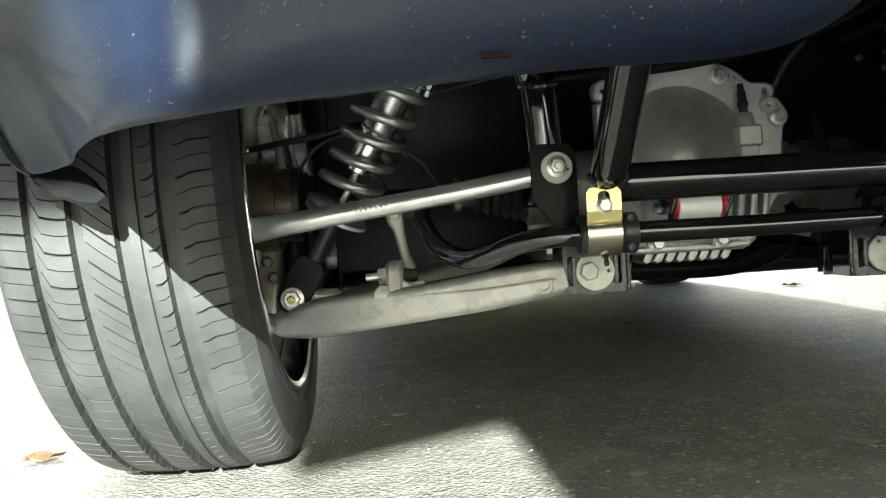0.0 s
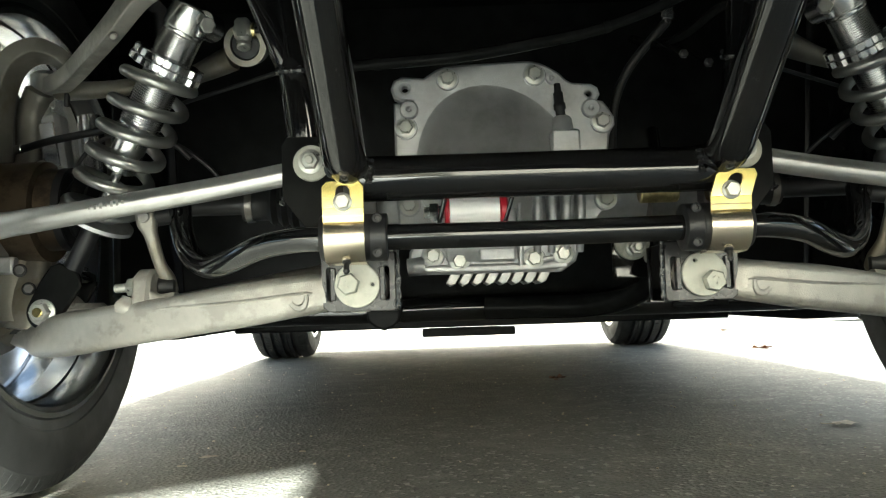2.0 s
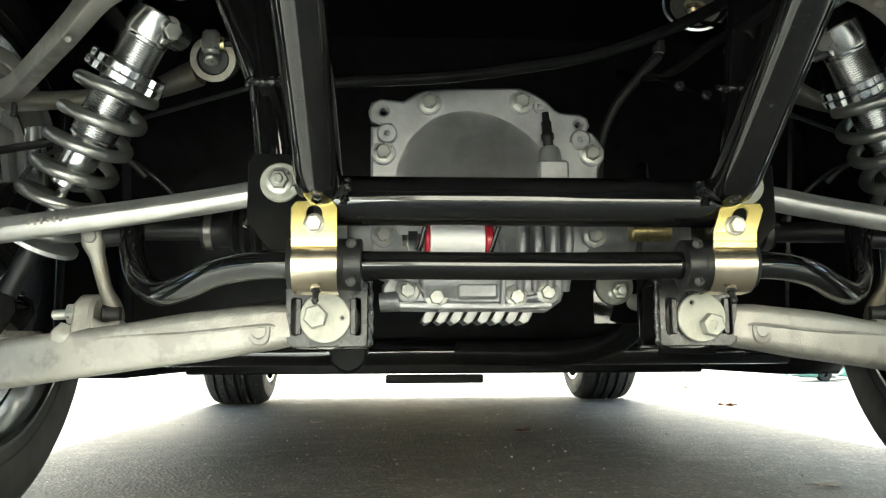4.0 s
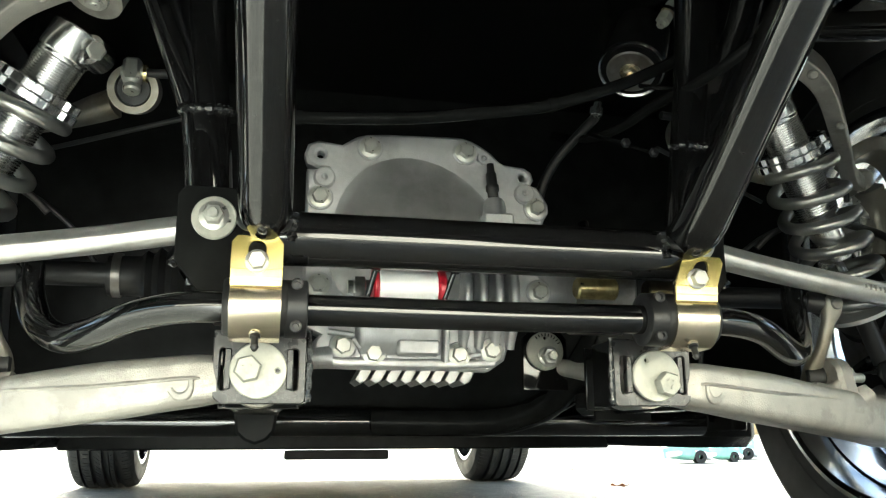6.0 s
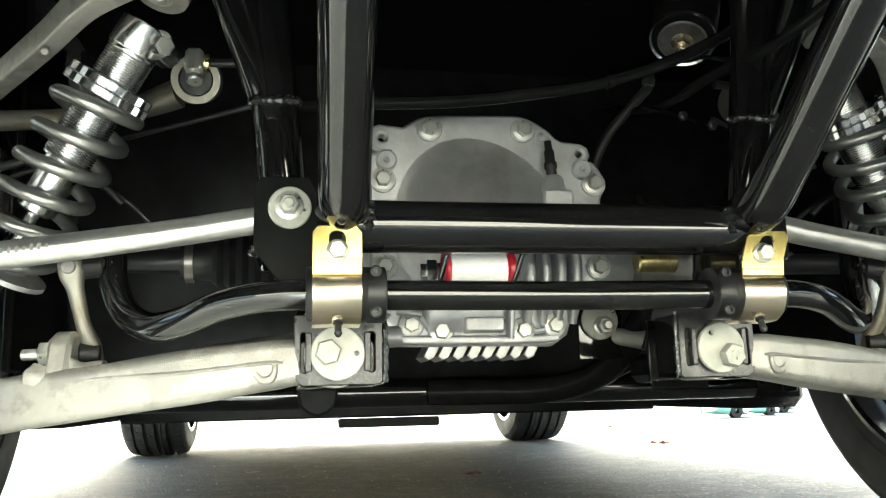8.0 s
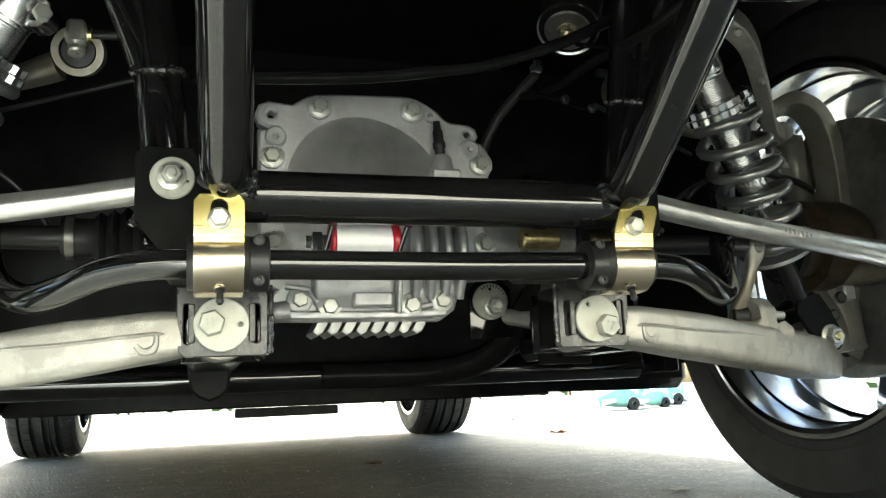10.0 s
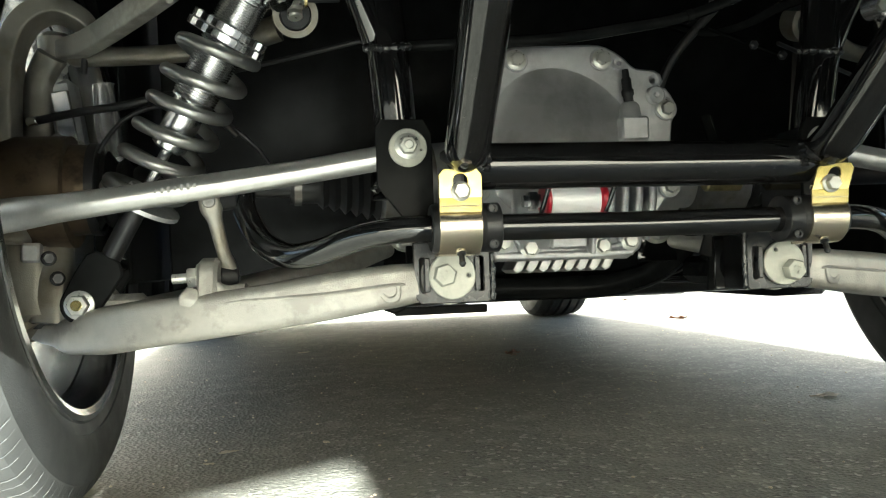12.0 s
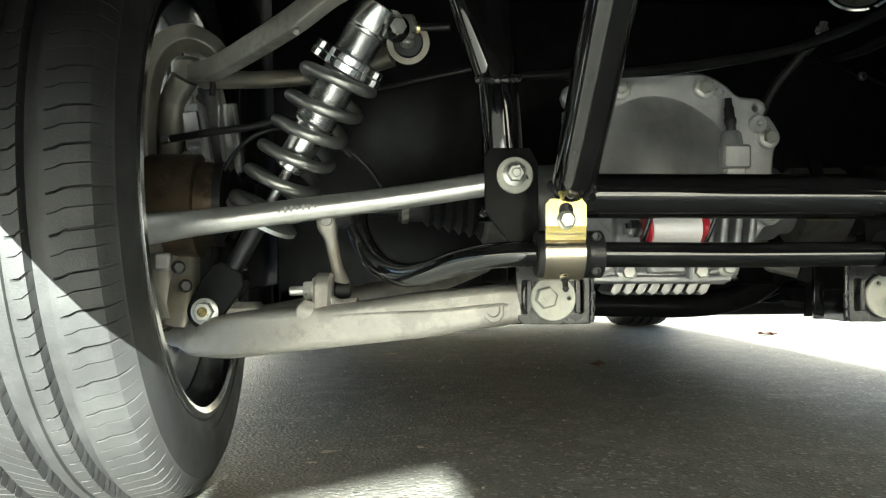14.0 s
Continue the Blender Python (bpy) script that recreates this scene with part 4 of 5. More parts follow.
for flip in (False, True):
    FLIP[0] = flip
    # lower arm
    la = thing("lower_control_arm", (-0.42, 0.15, 0.19), "stained forged aluminium lower control arm", "control arm", "lower control arms")
    st = [((-0.228, 0.103, 0.2435), 0.050, 0.042), ((-0.258, 0.104, 0.2405), 0.052, 0.046), ((-0.33, 0.115, 0.2315), 0.058, 0.050), ((-0.40, 0.134, 0.222), 0.062, 0.048),
          ((-0.47, 0.156, 0.214), 0.064, 0.050), ((-0.545, 0.190, 0.205), 0.066, 0.053), ((-0.592, 0.224, 0.198), 0.062, 0.042), ((-0.630, 0.248, 0.199), 0.046, 0.024), ((-0.668, 0.262, 0.202), 0.030, 0.012)]
    part("rear_beam", loft(st, steps=6, corner=0.22), ARM, la)
    part("parting_seam", sweep(smooth_path([(-0.242, 0.0785, 0.2425), (-0.258, 0.0775, 0.2425), (-0.33, 0.0855, 0.2355), (-0.40, 0.1025, 0.2325), (-0.44, 0.115, 0.229), (-0.458, 0.121, 0.2285)], 5), lambda i, n: circle(0.0018, 8)), ARM, la)
    part("parting_seam", sweep(smooth_path([(-0.470, 0.124, 0.229), (-0.50, 0.135, 0.226), (-0.53, 0.148, 0.222), (-0.556, 0.164, 0.217)], 5), lambda i, n: circle(0.0014, 8)), ARM, la)
    part("seam_rib", loft([((-0.250, 0.0825, 0.2455), 0.005, 0.010), ((-0.2485, 0.0800, 0.236), 0.0050, 0.010), ((-0.252, 0.0805, 0.2285), 0.008, 0.010), ((-0.260, 0.0815, 0.2275), 0.008, 0.008), ((-0.266, 0.0820, 0.233), 0.006, 0.008)], up=(0, 1, 0), steps=4, corner=0.3), ARM, la)
    part("front_leg", loft([((-0.56, 0.20, 0.212), 0.06, 0.035), ((-0.45, 0.26, 0.235), 0.06, 0.028), ((-0.32, 0.34, 0.262), 0.05, 0.032), ((-0.200, 0.454, 0.294), 0.026, 0.022)], steps=5), ARM, la)
    part("arm_bushing", rod((-0.192, 0.086, 0.250), (-0.192, 0.154, 0.250), 0.026, 28, 0.003), RUBBER, la)
    part("arm_eye", lathe([(0, 0.022), (0, 0.031), (0.058, 0.031), (0.058, 0.022)], (-0.192, 0.092, 0.250), (0, 1, 0), 32, closed=True), ARM, la)
    # upright lug for the drop link, its bolt running across the car
    MOVE[0] = Vector((0.0, 0.007, 0.001))
    prof_ = [(0.116, 0.226), (0.118, 0.243)] + [(0.139 + 0.0175 * math.cos(radians(a_)), 0.257 + 0.0165 * math.sin(radians(a_))) for a_ in range(185, -21, -15)] + [(0.166, 0.243), (0.180, 0.226)]
    across_ = Matrix(((0.12, 0, 1, -0.4625), (1, 0, -0.12, 0), (0, 1, 0, 0), (0, 0, 0, 1)))
    part("link_lug", plate(prof_, [], 0.022, across_, 0.004), ARM, la)
    part("lug_foot", loft([((-0.463, 0.121, 0.243), 0.014, 0.012), ((-0.466, 0.1165, 0.234), 0.022, 0.010), ((-0.468, 0.117, 0.227), 0.018, 0.008)], up=(0, 1, 0), steps=3, corner=0.3), ARM, la)
    part("lug_fillet", loft([((-0.442, 0.128, 0.250), 0.010, 0.020), ((-0.430, 0.126, 0.238), 0.020, 0.020), ((-0.408, 0.122, 0.236), 0.026, 0.014)], up=(0, 1, 0), steps=4, corner=0.4), ARM, la)
    nut = Vector((-0.457, 0.140, 0.257))
    nax = Vector((-1, 0.10, -0.04)).normalized()
    part("lug_washer", lathe([(0, 0.0145), (0.002, 0.0145), (0.0022, 0.008)], nut, nax, 24), PALE, la)
    part("lug_nut", join(hexagon(nut + nax * 0.002, nax, 0.0118, 0.011), rod(nut + nax * 0.010, nut + nax * 0.030, 0.0055, 14, 0.001)), ZINC, la)
    MOVE[0] = Vector((0, 0, 0))
    part("shock_lug", join(rod((-0.584, 0.200, 0.2265), (-0.584, 0.236, 0.2265), 0.0290, 28, 0.003), box((-0.554, 0.216, 0.2165), (0.058, 0.036, 0.050), 0.007)), ARM, la, "bright machined lug")

    # drop link
    MOVE[0] = Vector((0.006, 0.004, 0.001))
    dl = thing("drop_link", (-0.455, 0.135, 0.25), "forged aluminium anti-roll bar drop link", "drop link", "drop links")
    part("link_shaft", loft([((-0.450, 0.126, 0.348), 0.014, 0.012), ((-0.449, 0.127, 0.341), 0.024, 0.016), ((-0.4475, 0.128, 0.331), 0.024, 0.016), ((-0.4435, 0.131, 0.314), 0.0155, 0.013), ((-0.438, 0.140, 0.285), 0.0140, 0.012), ((-0.433, 0.152, 0.264), 0.020, 0.015), ((-0.431, 0.157, 0.252), 0.019, 0.015), ((-0.4305, 0.158, 0.247), 0.011, 0.011)], up=(0, 1, 0), steps=5, corner=0.46), KNUCKLE, dl)
    part("joint_pin", rod((-0.449, 0.121, 0.337), (-0.449, 0.117, 0.337), 0.007, 16, 0.001), STEEL, dl)
    part("upper_joint", join(rod((-0.450, 0.130, 0.337), (-0.426, 0.142, 0.342), 0.012, 20, 0.002), rod((-0.426, 0.140, 0.343), (-0.405, 0.152, 0.345), 0.006, 14)), SATIN, dl)
    part("lower_joint", rod((-0.425, 0.156, 0.256), (-0.446, 0.148, 0.2565), 0.0125, 20, 0.003), RUBBER, dl, "black rubber joint boot")
    part("joint_nut", hexagon((-0.419, 0.144, 0.344), (0.85, 0.5, 0.05), 0.010, 0.008), ZINC, dl)

    MOVE[0] = Vector((0, 0, 0))
    # coil-over
    co = thing("coilover_shock", (-0.597, 0.182, 0.227), "polished coil-over shock absorber with a silver spring", "shock absorber", "coil-over shocks")
    A, B = Vector((-0.593, 0.218, 0.2315)), Vector((-0.385, 0.127, 0.579))
    ax = (B - A).normalized()
    L = (B - A).length

    def at(u):
        return A + ax * (L * u)

    part("threaded_body", lathe([(0, 0.0235)] + [(0.004 + 0.0014 * k, 0.0245 if k % 2 else 0.0232) for k in range(88)] + [(0.130, 0.0235)], at(0.635), ax, 32), CHROME, co, "polished threaded alloy body", smooth=60)
    part("top_cap", lathe([(0, 0.0245), (0.002, 0.026), (0.030, 0.026), (0.032, 0.023)], at(0.945), ax, 36), CHROME, co)
    part("lower_body", lathe([(0, 0.015), (0.003, 0.0195), (0.070, 0.0195), (0.072, 0.022)], at(0.49), ax, 32), CHROME, co, "mirror-polished damper body")
    part("piston_rod", rod(at(0.33), at(0.52), 0.0062, 18), CHROME, co)
    for u, rr in ((0.814, 0.0440), (0.8375, 0.0425)):
        bmx = bmesh.new()
        n = 84
        m = Matrix.Translation(at(u)) @ basis(ax).to_4x4()
        rings = [[bmx.verts.new(m @ Vector(((r0 if (k // 3) % 2 else r1) * math.cos(2 * math.pi * k / n), (r0 if (k // 3) % 2 else r1) * math.sin(2 * math.pi * k / n), z))) for k in range(n)]
                 for z, r0, r1 in ((0.0, rr - 0.002, rr - 0.005), (0.001, rr, rr - 0.004), (0.0085, rr, rr - 0.004), (0.0095, rr - 0.002, rr - 0.005), (0.0095, 0.025, 0.025), (0.0, 0.025, 0.025))]
        for a, b in zip(rings, rings[1:] + rings[:1]):
            for k in range(n):
                bmx.faces.new((a[k - 1], a[k], b[k], b[k - 1]))
        part("adjuster_ring", bmx, CHROME, co, "notched polished spring seat", smooth=30)
    part("spring", spring_mesh(at(0.325), at(0.815), 0.0400, 0.0072, 5.7), SPRING, co, "silver coil spring")
    part("lower_seat", lathe([(0, 0.020), (0.003, 0.046), (0.008, 0.046), (0.010, 0.024), (0.022, 0.018)], at(0.315), ax, 32), CAST, co)
    part("fork_rod", rod(at(0.13), at(0.33), 0.0115, 20), SATIN, co, "black fork rod")
    across = Vector((ax.z, 0, -ax.x)).normalized()
    along = Vector((ax.x, 0, ax.z)).normalized()
    loop = [(0.0195 * math.cos(radians(a_)), 0.0195 * math.sin(radians(a_))) for a_ in range(180, 361, 15)] + [(0.0215, 0.030), (0.0220, 0.050), (0.013, 0.060), (-0.013, 0.060), (-0.0200, 0.052), (-0.0215, 0.030)]
    for dy in (-0.0225, 0.0225):
        m = Matrix(((across.x, along.x, 0, A.x), (0, 0, 1, A.y + dy), (across.z, along.z, 0, A.z), (0, 0, 0, 1)))
        part("fork_leg", plate(loop, [], 0.008, m, 0.002), MATT, co, "gloss black fork leg")
    part("fork_bridge", box(A + along * 0.054, (0.036, 0.040, 0.010), 0.003, Matrix((across, Vector((0, 1, 0)), along)).transposed()), BLACK, co)
    weld([A + along * 0.064 + Vector((0.013, -0.004, -0.003)), A + along * 0.062 + Vector((0, -0.016, 0)), A + along * 0.064 + Vector((-0.013, -0.004, 0.003))], 0.003, co)
    bolt((A.x, A.y - 0.027, A.z), REAR, 0.0125, co, ZINC, 1.3, 0.0, name="fork_bolt")
    part("bolt_tip", rod((A.x, A.y - 0.036, A.z), (A.x, A.y - 0.043, A.z), 0.006, 16, 0.001), GOLD, co)
    # top eye
    part("top_eye", lathe([(-0.011, 0.010), (-0.011, 0.016), (0.011, 0.016), (0.011, 0.010)], (-0.3655, 0.126, 0.562), (0.35, 1, 0), 24, closed=True), CHROME, co)
    part("eye_nut", hexagon((-0.3610, 0.109, 0.557), (0.3, -1, -0.1), 0.009, 0.008), ZINC, co)

    # toe link
    tl = thing("toe_link", (-0.45, 0.1, 0.33), "brushed aluminium toe link tube", "toe link", "toe links")
    part("link_tube", loft([((-0.2665, 0.0740, 0.3745), 0.026, 0.026), ((-0.35, 0.085, 0.3625), 0.0255, 0.0255), ((-0.50, 0.104, 0.3445), 0.0265, 0.0265), ((-0.58, 0.112, 0.335), 0.027, 0.029), ((-0.64, 0.118, 0.328), 0.025, 0.035), ((-0.69, 0.13, 0.322), 0.022, 0.040)], steps=6, corner=0.48), BRIGHT, tl)
    for k_ in range(7):
        part("stamped_mark", box((-0.452 - 0.0065 * k_, 0.0855 + 0.0008 * k_, 0.3515 - 0.0008 * k_), (0.0028, 0.0016, 0.0062 if k_ % 3 else 0.0040), 0.0), STEEL, tl)
    part("inner_eye", lathe([(-0.02, 0.012), (-0.02, 0.024), (0.02, 0.024), (0.02, 0.012)], (-0.240, 0.094, 0.381), (0, 1, 0), 28, closed=True), BRIGHT, tl)

    # upper arm
    ua = thing("upper_control_arm", (-0.5, 0.18, 0.5), "forged aluminium upper control arm with two bushed ends", "control arm", "upper control arms")
    part("rear_leg", loft([((-0.630, 0.296, 0.542), 0.030, 0.024), ((-0.590, 0.257, 0.545), 0.019, 0.027), ((-0.530, 0.190, 0.557), 0.019, 0.028), ((-0.478, 0.134, 0.571), 0.020, 0.028), ((-0.438, 0.096, 0.589), 0.022, 0.028), ((-0.404, 0.078, 0.603), 0.026, 0.028), ((-0.372, 0.084, 0.622), 0.034, 0.028), ((-0.335, 0.098, 0.628), 0.030, 0.026)], steps=6, corner=0.12), ARM, ua)
    part("leg_pip", rod((-0.478, 0.129, 0.557), (-0.476, 0.122, 0.552), 0.005, 14, 0.002), ARM, ua)
    part("leg_pip", rod((-0.404, 0.073, 0.590), (-0.402, 0.066, 0.586), 0.006, 14, 0.002), ARM, ua)
    # front leg and its eye take the darker tone to hold deep shade
    part("front_leg", loft([((-0.620, 0.298, 0.537), 0.030, 0.024), ((-0.53, 0.272, 0.532), 0.020, 0.022), ((-0.44, 0.265, 0.540), 0.022, 0.022), ((-0.368, 0.248, 0.561), 0.034, 0.03)], steps=5, corner=0.4), KNUCKLE, ua)
    part("rear_bush_eye", lathe([(-0.018, 0.017), (-0.018, 0.030), (0.018, 0.030), (0.018, 0.017)], (-0.360, 0.092, 0.622), (0.3, 0.3, 1), 28, closed=True), ARM, ua)
    part("rear_bush", lathe([(-0.022, 0.008), (-0.022, 0.0165), (0.022, 0.0165), (0.022, 0.008)], (-0.360, 0.092, 0.622), (0.3, 0.3, 1), 24, closed=True), ZINC, ua)
    MOVE[0] = Vector((0.013, 0.006, 0.0))
    part("front_bush_eye", lathe([(-0.016, 0.0195), (-0.016, 0.0275), (0.016, 0.0275), (0.016, 0.0195)], (-0.3590, 0.236, 0.577), (0.0, 1, 0.38), 32, closed=True), KNUCKLE, ua)
    part("front_bush", lathe([(-0.012, 0.006), (-0.012, 0.0175), (0.012, 0.0175), (0.012, 0.006)], (-0.3590, 0.236, 0.577), (0.0, 1, 0.38), 28, closed=True), RUBBER, ua, "black rubber bush")
    part("bush_pin", join(box((-0.3600, 0.2180, 0.590), (0.020, 0.022, 0.030), 0.004), rod((-0.3600, 0.2200, 0.576), (-0.3595, 0.2170, 0.566), 0.0095, 16, 0.002), rod((-0.3720, 0.219, 0.590), (-0.3440, 0.217, 0.590), 0.0075, 14, 0.001)), ZINC, ua)
    part("pin_collar", lathe([(0, 0.0086), (0, 0.0105), (0.004, 0.0105), (0.004, 0.0086)], (-0.3480, 0.2175, 0.590), (1, 0, 0), 20, closed=True), GOLD, ua, "yellow collar")
    part("bush_stud", rod((-0.3460, 0.2175, 0.590), (-0.3060, 0.212, 0.590), 0.0052, 12), SATIN, ua)
    MOVE[0] = Vector((0, 0, 0))
    bolt((-0.362, 0.090, 0.606), (0, -0.15, -1), 0.0095, ua, ZINC, 1.3, 0.004, name="leg_nut")
    part("ball_joint", lathe([(-0.022, 0.010), (-0.016, 0.020), (0.010, 0.021), (0.016, 0.016)], (-0.641, 0.302, 0.549), (0, 0, 1), 28), ARM, ua)
    MOVE[0] = Vector((-0.008, 0.031, 0.027))
    part("joint_nut", join(lathe([(0, 0.014), (0.005, 0.0145), (0.006, 0.011)], (-0.631, 0.266, 0.505), (0, 0, -1), 24), hexagon((-0.631, 0.266, 0.501), (0, 0, -1), 0.0125, 0.013), rod((-0.631, 0.266, 0.490), (-0.631, 0.266, 0.474), 0.0065, 12, 0.001)), ZINC, ua)

    MOVE[0] = Vector((0, 0, 0))
    # knuckle, brake and hub
    kn = thing("wheel_knuckle", (-0.65, 0.3, 0.20), "brownish cast aluminium wheel knuckle with a curved upper arm", "knuckle", "wheel knuckles")
    MOVE[0] = Vector((-0.004, 0.035, 0.015))
    part("upper_yoke", loft([((-0.668, 0.225, 0.250), 0.024, 0.044), ((-0.679, 0.215, 0.32), 0.025, 0.046), ((-0.680, 0.215, 0.40), 0.025, 0.046), ((-0.679, 0.215, 0.462), 0.024, 0.046), ((-0.672, 0.215, 0.515), 0.023, 0.046), ((-0.654, 0.215, 0.551), 0.022, 0.046), ((-0.626, 0.218, 0.566), 0.021, 0.046), ((-0.600, 0.225, 0.558), 0.019, 0.042), ((-0.584, 0.235, 0.540), 0.016, 0.034)], up=(0, 1, 0), steps=7, corner=0.12), KNUCKLE, kn)
    MOVE[0] = Vector((0, 0, 0))
    part("upright", loft([((-0.640, 0.285, 0.535), 0.044, 0.034), ((-0.658, 0.295, 0.50), 0.036, 0.034), ((-0.661, 0.30, 0.43), 0.050, 0.032), ((-0.662, 0.28, 0.36), 0.10, 0.04), ((-0.660, 0.26, 0.27), 0.08, 0.05), ((-0.655, 0.235, 0.21), 0.06, 0.04)], up=(1, 0, 0), steps=5), KNUCKLE, kn)
    part("hub_bore", lathe([(-0.05, 0.040), (-0.05, 0.060), (-0.03, 0.066), (0.03, 0.066), (0.03, 0.05)], (-0.64, 0.25, 0.363), (1, 0, 0), 40, closed=True), BRONZE, kn)
    part("toe_arm", loft([((-0.655, 0.27, 0.315), 0.04, 0.03), ((-0.67, 0.19, 0.318), 0.035, 0.03), ((-0.682, 0.125, 0.320), 0.03, 0.03)], steps=4), KNUCKLE, kn)
    part("spindle_lug", loft([((-0.64, 0.255, 0.30), 0.03, 0.05), ((-0.63, 0.235, 0.255), 0.035, 0.04), ((-0.635, 0.225, 0.21), 0.03, 0.04)], up=(1, 0, 0), steps=4), KNUCKLE, kn)
    for p in ((-0.628, 0.205, 0.285), (-0.622, 0.215, 0.262)):
        bolt(p, (0.4, -1, 0), 0.007, kn, SATIN, 1.2)
    part("foot", loft([((-0.668, 0.262, 0.245), 0.04, 0.05), ((-0.655, 0.245, 0.215), 0.05, 0.045), ((-0.648, 0.238, 0.203), 0.04, 0.03)], up=(0, 1, 0), steps=4, corner=0.25), KNUCKLE, kn)
    part("sensor_block", box((-0.648, 0.215, 0.292), (0.020, 0.018, 0.022), 0.003), CAST, kn)
    part("ball_stud", lathe([(0, 0.012), (0.012, 0.018), (0.022, 0.018), (0.03, 0.010)], (-0.652, 0.240, 0.205), (0, 0, 1), 24), SATIN, kn)
    bd = thing("brake_disc", (-0.695, 0.25, 0.20), "dull steel brake disc behind the knuckle", "brake disc", "brake discs")
    part("disc", lathe([(-0.012, 0.06), (-0.012, 0.188), (0.012, 0.188), (0.012, 0.06)], (-0.70, 0.25, 0.363), (1, 0, 0), 60, closed=True), STEEL, bd)
    part("disc_hat", lathe([(-0.03, 0.07), (-0.03, 0.085), (0.006, 0.088), (0.006, 0.05)], (-0.70, 0.25, 0.363), (1, 0, 0), 40, closed=True), STEEL, bd)
    cl = thing("brake_caliper", (-0.66, 0.28, 0.44), "silver brake caliper on the wheel knuckle", "brake caliper", "brake calipers")
    lean = Matrix.Rotation(radians(-9), 3, "Y")
    part("caliper_body", box((-0.628, 0.306, 0.452), (0.032, 0.036, 0.110), 0.006, lean), CAST, cl)
    part("caliper_face", box((-0.628, 0.287, 0.450), (0.022, 0.006, 0.084), 0.002, lean), CHROME, cl)
    part("bridge", loft([((-0.588, 0.318, 0.505), 0.030, 0.030), ((-0.584, 0.316, 0.46), 0.034, 0.030), ((-0.578, 0.312, 0.41), 0.030, 0.026)], up=(0, 1, 0), steps=5, corner=0.4), CHROME, cl, "polished caliper bridge")
    for p in ((-0.612, 0.276, 0.420), (-0.634, 0.276, 0.428)):
        bolt(p, REAR, 0.0075, cl, ZINC, 1.25, name="caliper_bolt")
    part("bleed_screw", rod((-0.605, 0.285, 0.512), (-0.602, 0.280, 0.530), 0.004, 10, 0.001), RUBBER, cl)

    # half shaft
    hs = thing("half_shaft", (-0.4, 0.30, 0.34), "drive half shaft with ribbed rubber boots", "drive shaft", "half shafts")
    Pa, Pb = Vector((-0.16, 0.270, 0.366)), Vector((-0.64, 0.252, 0.366))
    dd = (Pb - Pa).normalized()
    LL = (Pb - Pa).length
    part("shaft", rod(Pa, Pb, 0.0135, 20), SATIN, hs)
    boot = [(0.085, 0.020)]
    for k in range(6):
        boot += [(0.09 + 0.014 * k, 0.047 - 0.0035 * k), (0.097 + 0.014 * k, 0.037 - 0.003 * k)]
    boot += [(0.185, 0.022), (0.20, 0.022), (0.20, 0.014)]
    part("inner_boot", lathe(boot, Pa, dd, 36), RUBBER, hs, "ribbed black rubber boot", smooth=70)
    part("boot_clamp", lathe([(0.186, 0.0225), (0.186, 0.0245), (0.195, 0.0245), (0.195, 0.0225)], Pa, dd, 32, closed=True), STEEL, hs, "bright boot clamp")
    part("inner_joint", lathe([(0.02, 0.03), (0.022, 0.052), (0.085, 0.052), (0.09, 0.045)], Pa, dd, 36), STEEL, hs)
    part("outer_boot", lathe([(LL - 0.12, 0.02), (LL - 0.105, 0.03), (LL - 0.098, 0.025), (LL - 0.088, 0.038), (LL - 0.080, 0.031), (LL - 0.070, 0.046), (LL - 0.062, 0.038), (LL - 0.055, 0.050), (LL - 0.05, 0.05)], Pa, dd, 36), RUBBER, hs, smooth=70)
    part("outer_joint", lathe([(LL - 0.052, 0.040), (LL - 0.050, 0.053), (LL - 0.01, 0.056), (LL, 0.050)], Pa, dd, 40), BRONZE, hs, "rust-tinted steel joint")
    part("joint_band", lathe([(LL - 0.060, 0.050), (LL - 0.060, 0.055), (LL - 0.050, 0.055), (LL - 0.050, 0.050)], Pa, dd, 40, closed=True), SATIN, hs)

    # hose and sensor wire
    bh = thing("brake_hose", (-0.6, 0.24, 0.44), "black rubber brake hose running inboard from the caliper", "hose", "brake hoses")
    part("hose", tube([(-0.652, 0.258, 0.450), (-0.60, 0.230, 0.454), (-0.54, 0.215, 0.460), (-0.50, 0.215, 0.47), (-0.46, 0.225, 0.475)], 0.0050, 12), RUBBER, bh)
    part("ferrule", rod((-0.663, 0.263, 0.449), (-0.650, 0.257, 0.4505), 0.0062, 14, 0.001), CHROME, bh)
    sw = thing("sensor_wire", (-0.45, 0.24, 0.40), "thin grey sensor wire looping beside the shock", "wire", "sensor wires")
    part("wire", tube([(-0.60, 0.26, 0.37), (-0.575, 0.245, 0.42), (-0.54, 0.235, 0.452), (-0.49, 0.23, 0.462), (-0.44, 0.235, 0.445), (-0.40, 0.245, 0.415), (-0.375, 0.26, 0.38)], 0.0028, 10), SATIN, sw)
    part("wire_sleeve", tube([(-0.455, 0.222, 0.452), (-0.435, 0.225, 0.44), (-0.42, 0.23, 0.425)], 0.0040, 10), BRAID, sw)
    # stay rod between body and frame
    sr = thing("stay_rod", (-0.35, 0.2, 0.5), "thin black stay rod", "rod", "stay rods")
    part("stay", rod((-0.262, 0.175, 0.528), (-0.47, 0.285, 0.505), 0.0028, 10), SATIN, sr)
FLIP[0] = False

